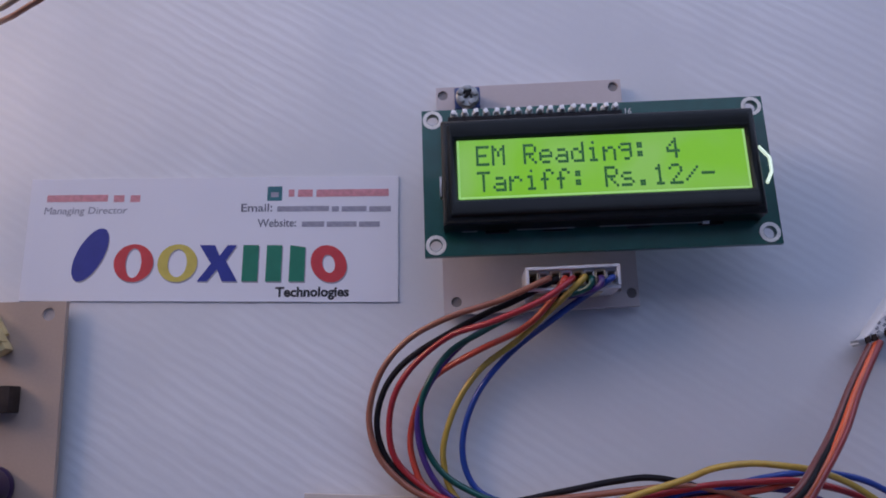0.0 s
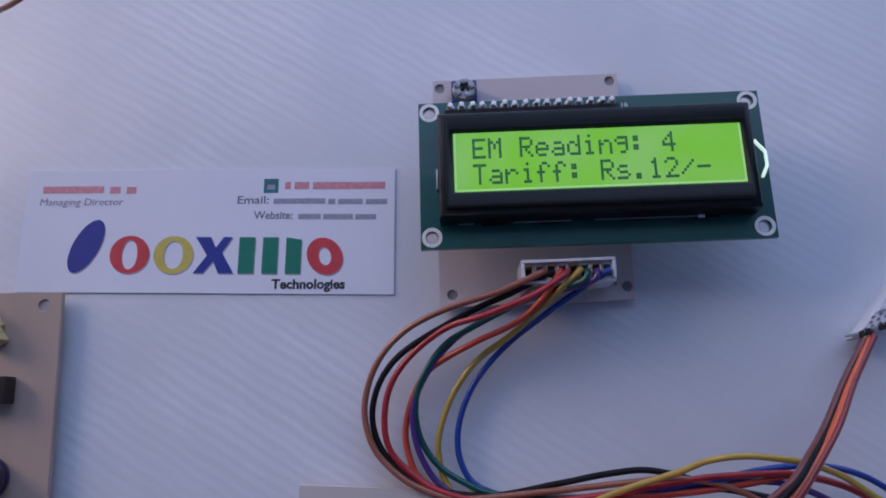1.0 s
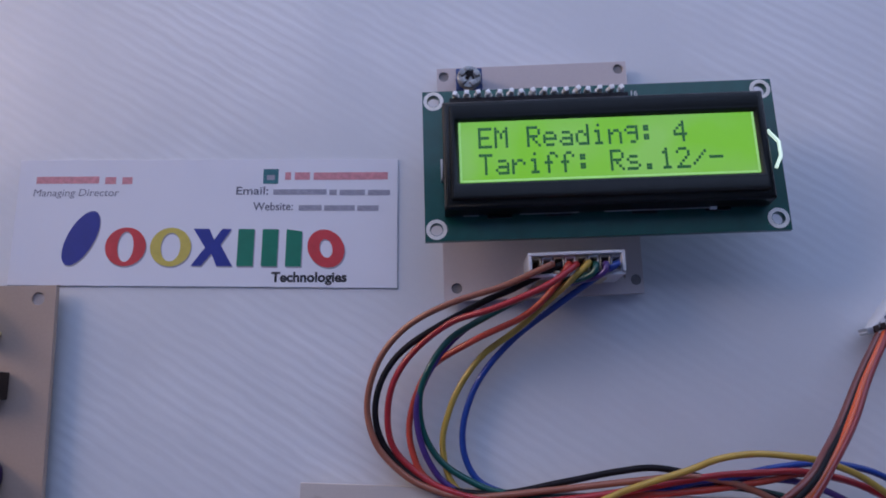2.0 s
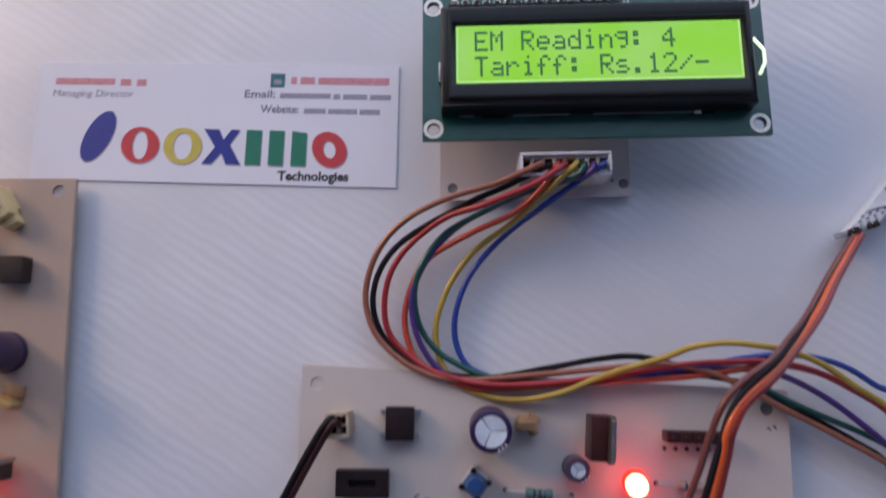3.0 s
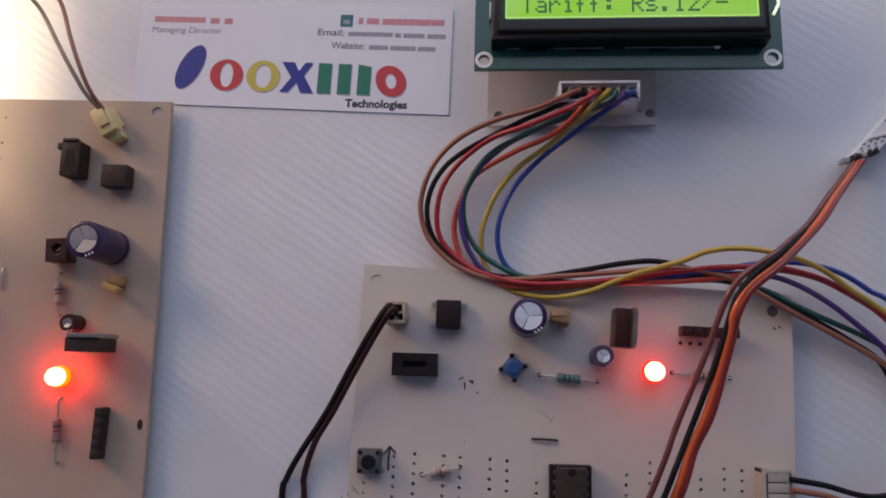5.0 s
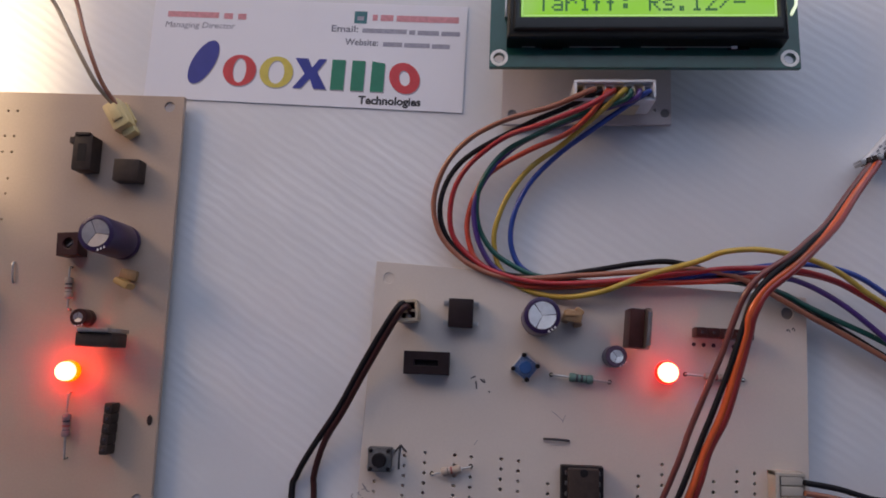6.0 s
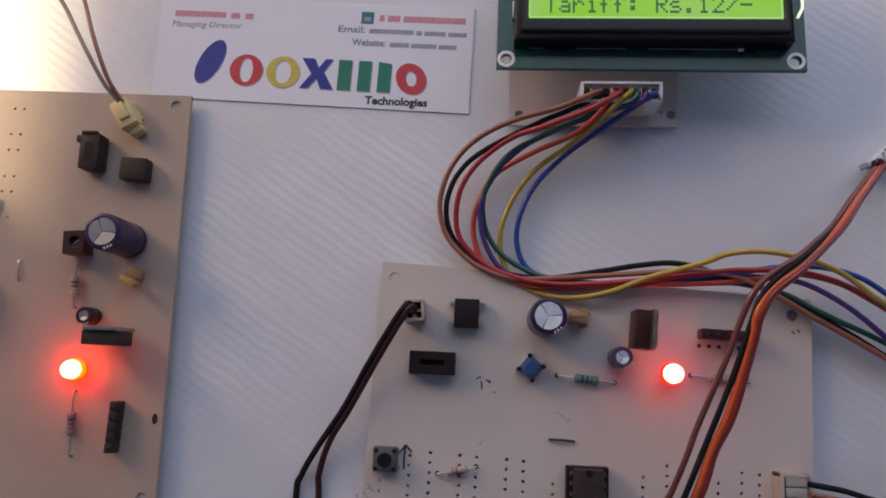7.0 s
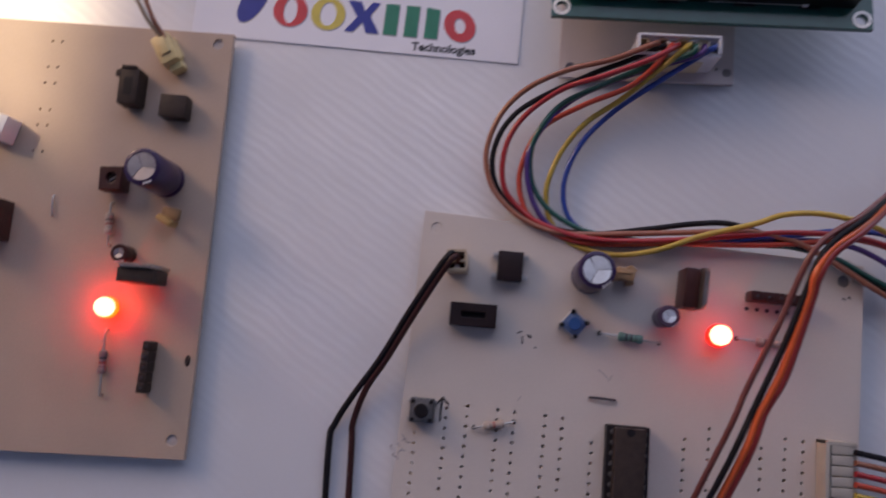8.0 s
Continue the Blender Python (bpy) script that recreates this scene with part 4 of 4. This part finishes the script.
# ---- wires ----
COLOURS = {"brown": (0.32, 0.115, 0.065), "black": (0.012, 0.010, 0.022), "crimson": (0.40, 0.026, 0.030), "red": (0.52, 0.06, 0.03), "purple": (0.07, 0.03, 0.17), "green": (0.012, 0.10, 0.05),
           "yellow": (0.48, 0.32, 0.05), "blue": (0.018, 0.055, 0.29), "orange": (0.68, 0.11, 0.024), "maroon": (0.10, 0.03, 0.028), "rust": (0.17, 0.045, 0.035), "red_orange": (0.27, 0.024, 0.020), "beige": (0.34, 0.25, 0.16), "tan_brown": (0.34, 0.13, 0.07)}


def wire(colour, pts, label, group, r=0.72):
    root = thing("jumper_wire", label, "wire", None, group)
    wm = wire_mat(colour, COLOURS[colour])
    part("insulation", tube(bmesh.new(), pts, r), wm, root)
    return root


wire("black", [(26.7, -8.4, 11.0), (26.4, -9.0, 13.6), (16.7, -13.4, 12.2), (8.8, -16.4, 10.4), (-5.9, -24.0, 8.2), (-12.5, -30.3, 6.9), (-15.3, -38.0, 5.7), (-14.3, -45.3, 4.4), (-9.9, -51.4, 4.0), (-3.2, -55.6, 4.1), (10.6, -57.8, 4.7), (25.8, -55.6, 5.6), (37.6, -53.6, 6.9), (46.9, -53.2, 7.6), (59.4, -56.5, 7.8), (70.3, -59.8, 7.2), (79.8, -64.8, 6.0), (87.5, -68.2, 4.9), (96.3, -73.3, 4.3), (102.5, -77.6, 4.0), (107.4, -85.3, 4.0), (118.5, -90.6, 5.0), (113.5, -105.8, 5.0), (99.3, -111.4, 6.0), (85.5, -108.7, 8.0), (77.0, -107.4, 9.5)], "black insulated wire looping from the display over the table", "wires of the display cable", 0.74)
wire("brown", [(24.3, -8.7, 11.0), (24.1, -9.2, 15.6), (14.3, -13.0, 13.6), (2.3, -16.3, 12.0), (-7.5, -20.8, 9.2), (-14.1, -27.9, 7.4), (-17.1, -37.2, 5.8), (-15.7, -45.4, 5.2), (-11.4, -51.2, 5.0), (-4.9, -55.7, 5.0), (4.9, -58.2, 5.7), (23.3, -57.1, 6.6), (42.1, -55.5, 7.9), (52.0, -55.0, 8.6), (62.8, -57.0, 8.8), (72.1, -61.5, 8.2), (80.1, -65.8, 7.0), (88.6, -70.1, 5.9), (98.5, -75.5, 5.3), (104.0, -79.0, 5.0), (107.1, -82.5, 5.0), (119.3, -91.0, 5.0), (114.0, -106.7, 5.0), (99.3, -113.9, 6.0), (85.5, -111.2, 8.0), (77.1, -109.9, 9.5)], "brown insulated wire looping from the display over the table", "wires of the display cable", 0.74)
wire("crimson", [(29.8, -8.7, 11.0), (29.7, -9.4, 15.4), (22.7, -14.0, 16.6), (11.8, -18.0, 14.2), (2.4, -20.3, 10.1), (-5.9, -26.0, 8.0), (-10.8, -32.4, 6.7), (-12.6, -39.7, 5.4), (-11.6, -47.0, 4.6), (-6.5, -52.7, 4.1), (0.9, -56.9, 5.4), (13.0, -59.4, 6.6), (30.3, -58.6, 7.9), (52.0, -55.7, 8.6), (59.2, -54.8, 9.2), (67.6, -54.5, 9.8), (76.3, -54.6, 9.5), (86.3, -56.9, 8.9), (94.8, -61.0, 8.3), (101.7, -65.4, 8.0), (106.4, -70.9, 8.0), (119.0, -91.6, 5.0), (114.5, -107.7, 5.0), (99.3, -116.5, 6.0), (85.5, -113.8, 8.0), (77.1, -112.5, 9.5)], "dark red insulated wire looping from the display over the table", "wires of the display cable", 0.74)
wire("red", [(28.4, -8.6, 11.0), (28.3, -9.2, 14.4), (24.4, -14.6, 13.0), (18.4, -19.6, 11.0), (8.1, -24.0, 9.0), (-1.8, -29.2, 5.5), (-5.9, -35.3, 4.8), (-7.9, -42.8, 4.2), (-7.0, -49.4, 4.0), (-4.1, -54.3, 4.1), (4.9, -59.3, 4.7), (14.6, -60.3, 5.6), (30.4, -59.3, 6.9), (52.2, -58.2, 7.6), (60.7, -57.4, 8.2), (69.3, -56.2, 8.8), (76.6, -55.1, 8.5), (86.7, -57.1, 7.9), (95.2, -61.3, 7.3), (102.4, -65.9, 6.6), (107.3, -71.7, 6.0), (119.8, -92.1, 5.0), (115.2, -108.7, 5.0), (99.5, -118.9, 6.0), (85.5, -116.3, 8.0), (77.1, -115.0, 9.5)], "red insulated wire looping from the display over the table", "wires of the display cable", 0.74)
wire("yellow", [(32.4, -8.7, 11.0), (32.3, -9.4, 15.4), (24.0, -16.5, 11.2), (17.0, -22.2, 8.1), (8.9, -27.8, 5.4), (3.2, -35.2, 4.6), (-0.1, -43.6, 4.0), (-0.4, -49.3, 3.4), (1.2, -55.0, 3.2), (6.5, -60.3, 3.8), (17.0, -62.9, 5.6), (27.8, -61.4, 8.0), (38.6, -57.2, 9.8), (51.4, -53.4, 11.6), (57.5, -51.1, 13.4), (65.2, -50.3, 14.0), (72.8, -51.1, 14.0), (79.4, -52.4, 12.8), (86.9, -55.4, 11.4), (94.3, -60.2, 9.6), (101.6, -64.8, 8.6), (106.5, -69.9, 8.0), (120.6, -92.6, 5.0), (115.7, -109.6, 5.0), (100.0, -121.3, 6.0), (85.6, -118.9, 8.0), (77.1, -117.6, 9.5)], "mustard yellow insulated wire looping from the display over the table", "wires of the display cable", 0.74)
wire("green", [(34.4, -8.7, 11.0), (34.3, -9.4, 15.6), (32.4, -11.8, 15.3), (22.0, -13.8, 9.4), (9.0, -19.8, 8.0), (1.6, -24.0, 6.7), (-3.4, -30.8, 6.9), (-5.4, -37.2, 5.7), (-4.6, -44.5, 4.4), (-0.9, -50.6, 4.0), (4.9, -54.7, 4.1), (12.2, -57.5, 4.7), (26.6, -58.8, 5.3), (52.6, -57.8, 5.9), (57.0, -57.8, 6.0), (62.8, -57.8, 6.0), (73.6, -60.1, 6.0), (79.9, -63.2, 6.0), (86.9, -66.5, 5.9), (96.0, -70.4, 5.3), (102.9, -73.9, 5.0), (107.5, -77.5, 5.0), (121.4, -93.1, 5.0), (116.2, -110.6, 5.0), (100.0, -123.8, 6.0), (86.1, -121.2, 8.0), (77.4, -119.9, 9.5)], "dark green insulated wire looping from the display over the table", "wires of the display cable", 0.74)
wire("blue", [(38.9, -8.7, 11.0), (38.8, -9.4, 15.4), (33.6, -12.4, 12.1), (25.1, -17.9, 8.7), (16.4, -24.0, 5.3), (8.9, -31.9, 4.5), (4.9, -40.1, 3.8), (4.0, -47.6, 3.2), (6.1, -53.7, 3.0), (10.6, -57.0, 3.1), (20.3, -59.1, 4.4), (34.5, -58.7, 5.6), (46.1, -57.8, 6.9), (54.3, -56.0, 8.2), (60.7, -55.4, 9.0), (70.1, -53.7, 9.0), (79.5, -53.0, 8.5), (86.9, -53.8, 7.9), (93.4, -55.8, 7.3), (99.7, -59.8, 7.0), (107.2, -65.9, 7.0), (122.2, -93.6, 5.0), (116.7, -111.6, 5.0), (98.8, -126.0, 6.0), (86.1, -123.7, 8.0), (77.6, -122.4, 9.5)], "blue insulated wire looping from the display over the table", "wires of the display cable", 0.74)
wire("purple", [(36.6, -8.7, 11.0), (36.5, -9.4, 15.6), (34.6, -11.8, 15.3), (23.7, -13.4, 8.4), (13.1, -17.6, 7.0), (4.8, -22.0, 5.7), (-1.8, -29.0, 6.5), (-5.8, -37.2, 5.8), (-5.7, -44.6, 5.2), (-3.3, -51.2, 4.6), (0.8, -56.0, 4.0), (9.0, -59.6, 4.0), (20.3, -60.1, 4.6), (34.5, -58.4, 5.9), (52.4, -57.4, 6.6), (63.3, -56.0, 7.2), (73.9, -56.5, 7.8), (80.9, -58.6, 8.0), (89.1, -63.3, 7.9), (96.6, -69.1, 7.3), (102.2, -74.0, 6.6), (106.9, -79.6, 6.0), (123.0, -94.0, 5.0), (117.2, -112.6, 5.0), (98.9, -128.6, 6.0), (85.1, -126.0, 8.0), (77.7, -125.0, 9.5)], "purple insulated wire looping from the display over the table", "wires of the display cable", 0.74)
wire("rust", [(98.3, -25.7, 6.0), (89.7, -34.8, 11.7), (81.0, -44.1, 18.7), (73.8, -49.6, 25.6), (67.7, -54.1, 30.6), (60.7, -58.8, 32.0), (57.0, -63.1, 32.0), (54.7, -68.9, 30.6), (52.3, -76.6, 28.9), (49.2, -85.1, 26.9), (45.6, -95.0, 24.6), (43.1, -102.9, 23.0), (36.0, -127.4, 12.0), (33.0, -151.9, 1.0)], "rust brown insulated wire crossing over the main board", "wires of the second cable", 0.72)
wire("black", [(98.9, -26.0, 6.0), (89.9, -35.0, 11.7), (81.8, -44.2, 18.7), (74.5, -49.8, 25.6), (68.6, -54.4, 30.6), (62.3, -59.4, 32.0), (58.5, -64.4, 32.0), (56.1, -72.1, 30.6), (53.7, -80.4, 28.9), (50.7, -89.5, 26.9), (47.5, -98.8, 24.6), (43.6, -109.4, 23.0), (36.4, -133.8, 12.0), (33.5, -158.2, 1.0)], "black insulated wire crossing over the main board", "wires of the second cable", 0.72)
wire("orange", [(99.9, -25.5, 6.0), (91.0, -35.1, 11.7), (82.9, -44.1, 18.7), (74.8, -51.1, 25.6), (67.6, -56.9, 30.6), (61.0, -62.1, 32.0), (57.8, -67.6, 32.0), (57.0, -72.7, 30.6), (55.0, -81.0, 28.9), (52.3, -90.8, 26.9), (48.7, -100.1, 24.6), (45.9, -109.3, 23.0), (38.7, -133.7, 12.0), (35.7, -158.1, 1.0)], "orange insulated wire crossing over the main board", "wires of the second cable", 0.86)
wire("red_orange", [(100.7, -25.0, 6.0), (91.8, -35.2, 11.7), (83.9, -44.1, 18.7), (75.4, -51.5, 25.6), (68.2, -57.5, 30.6), (61.7, -62.8, 32.0), (58.6, -68.2, 32.0), (57.9, -72.6, 30.6), (55.8, -81.7, 28.9), (53.3, -91.5, 26.9), (50.0, -99.4, 24.6), (47.2, -109.3, 23.0), (40.0, -133.7, 12.0), (37.0, -158.1, 1.0)], "red-orange insulated wire crossing over the main board", "wires of the second cable", 0.86)
wire("black", [(-22.8, -66.0, 9.0), (-24.4, -66.9, 13.5), (-28.1, -72.4, 12.5), (-34.1, -82.4, 9.0), (-40.5, -94.1, 6.0), (-47.4, -104.6, 3.2), (-51.6, -112.2, 1.5), (-52.7, -118.1, 1.2), (-51.7, -150.1, 1.0)], "black insulated wire leaving the two-pin socket", "supply wires", 0.85)
wire("maroon", [(-21.6, -68.4, 9.0), (-23.1, -67.3, 13.5), (-26.8, -72.8, 12.5), (-32.7, -82.8, 9.0), (-39.1, -94.5, 6.0), (-43.9, -102.5, 4.0), (-46.9, -111.7, 1.5), (-46.7, -117.8, 1.2), (-45.7, -149.8, 1.0)], "dark brown insulated wire leaving the two-pin socket", "supply wires", 0.85)
wire("beige", [(-107.6, -12.7, 10.0), (-111.1, -8.4, 13.0), (-114.8, -1.9, 15.0), (-119.7, 6.2, 15.0), (-125.3, 15.1, 14.0), (-130.3, 23.1, 17.0), (-126.3, 36.1, 23.0), (-98.3, 47.6, 36.0), (-84.4, 47.3, 45.0), (-74.7, 53.8, 47.0), (-66.2, 96.1, 30.0), (-76.2, 146.1, 6.0), (-84.2, 191.1, 1.0)], "thin brown wire rising from the plug of the supply board", "input wires", 0.6)
wire("tan_brown", [(-106.8, -12.6, 10.0), (-109.8, -7.7, 13.0), (-112.4, -1.0, 15.0), (-115.7, 7.1, 15.0), (-119.5, 16.7, 14.0), (-122.9, 25.3, 17.0), (-118.9, 38.3, 23.0), (-96.1, 45.5, 36.0), (-82.1, 45.3, 45.0), (-72.3, 52.0, 47.0), (-63.1, 93.9, 30.0), (-73.1, 143.9, 6.0), (-81.1, 188.9, 1.0)], "thin brown wire rising from the plug of the supply board", "input wires", 0.6)

# ---- free connector at the end of the second cable ----
def loose_connector():
    """A flat plug; its wire end is cut at a slant."""
    root = thing("loose_connector", "white nylon plug with dark metal contacts on a cable end", "connector", mm(95.6, -25.0, 0, -40))
    mesh_part("plug_shell", plate_mesh("plug_shell", [(0.7, 1.3), (5.2, 8.6), (5.2, 24.5), (1.4, 24.5), (1.3, 5.0)], [], 2.2, 4.0, 0.35), "white", root, "white nylon shell")
    mesh_part("plug_foot", plate_mesh("plug_foot", [(1.5, 5.0), (4.8, 10.0), (4.8, 24.0), (1.5, 24.0)], [], 0, 2.2, 0.2), "white", root)
    mesh_part("plug_ridge", plate_mesh("plug_ridge", [(1.5, 8.8), (4.8, 13.4), (4.8, 14.4), (1.5, 9.9)], [], 6.1, 0.5, 0.15), "white", root)
    along = math.hypot(5.2, 8.2)
    lean = math.degrees(math.atan2(8.2, 5.2))
    for k in range(6):
        u = (k + 0.5) / 6
        bm = box(bmesh.new(), 5.2 * u + 0.2, 0.2 + 8.2 * u - 0.2, 2.4, along / 6 * 0.85, 1.5, 4.0, 0.25, lean + 6 * (k % 2))
        part("crimp_contact", bm, "brown_black" if k % 3 else "tin", root)
    # Slots and latch windows are flat patches, their shade put in grey.
    for row in range(3):
        for k in range(4):
            u = (k + 1.0 + 0.25 * (row % 2)) / 4.7
            bm = box(bmesh.new(), 0.5 + 4.5 * u, 1.6 + 8.0 * u + 1.8 * row, 6.19, 0.55, 0.9, 0.06, 0.02, -8)
            part("contact_slot", bm, "slot_grey", root)
    for v, u0, n in ((1.9, 19.5, 5.0), (3.0, 20.5, 5.5), (4.4, 22.0, 5.0)):
        part("latch_window", box(bmesh.new(), v, u0 - 2.0, 6.19, 0.6, n - 1.0, 0.06, 0.02), "slot_grey", root)
    for u0, n in ((11.0, 1.3), (14.6, 1.3), (18.6, 3.6)):
        part("side_contact", box(bmesh.new(), 5.35, u0, 2.6, 0.5, n, 2.2, 0.15), "brown_black", root)
    mesh_part("far_housing", plate_mesh("far_housing", [(6.6, 19.0), (12.5, 19.0), (12.5, 30.0), (6.6, 30.0)], [[(7.8, 20.6), (11.4, 20.6), (11.4, 24.5), (7.8, 24.5)]], 0, 5.0, 0.3), "white", root, "white nylon housing with an open cell")
    part("cell_floor", box(bmesh.new(), 9.6, 22.5, 0.3, 3.5, 3.8, 2.0), "grey", root)
    part("housing_bridge", box(bmesh.new(), 5.9, 26.5, 0.4, 1.6, 4.0, 3.6, 0.2), "white", root)
    part("contact_loop", tube(bmesh.new(), [(4.6, 24.2, 4.0), (5.6, 26.0, 6.4), (6.8, 25.2, 6.8), (7.0, 22.6, 5.6), (6.4, 21.6, 4.0)], 0.35, 8, 5), "band", root, "bent dark contact wire")


loose_connector()
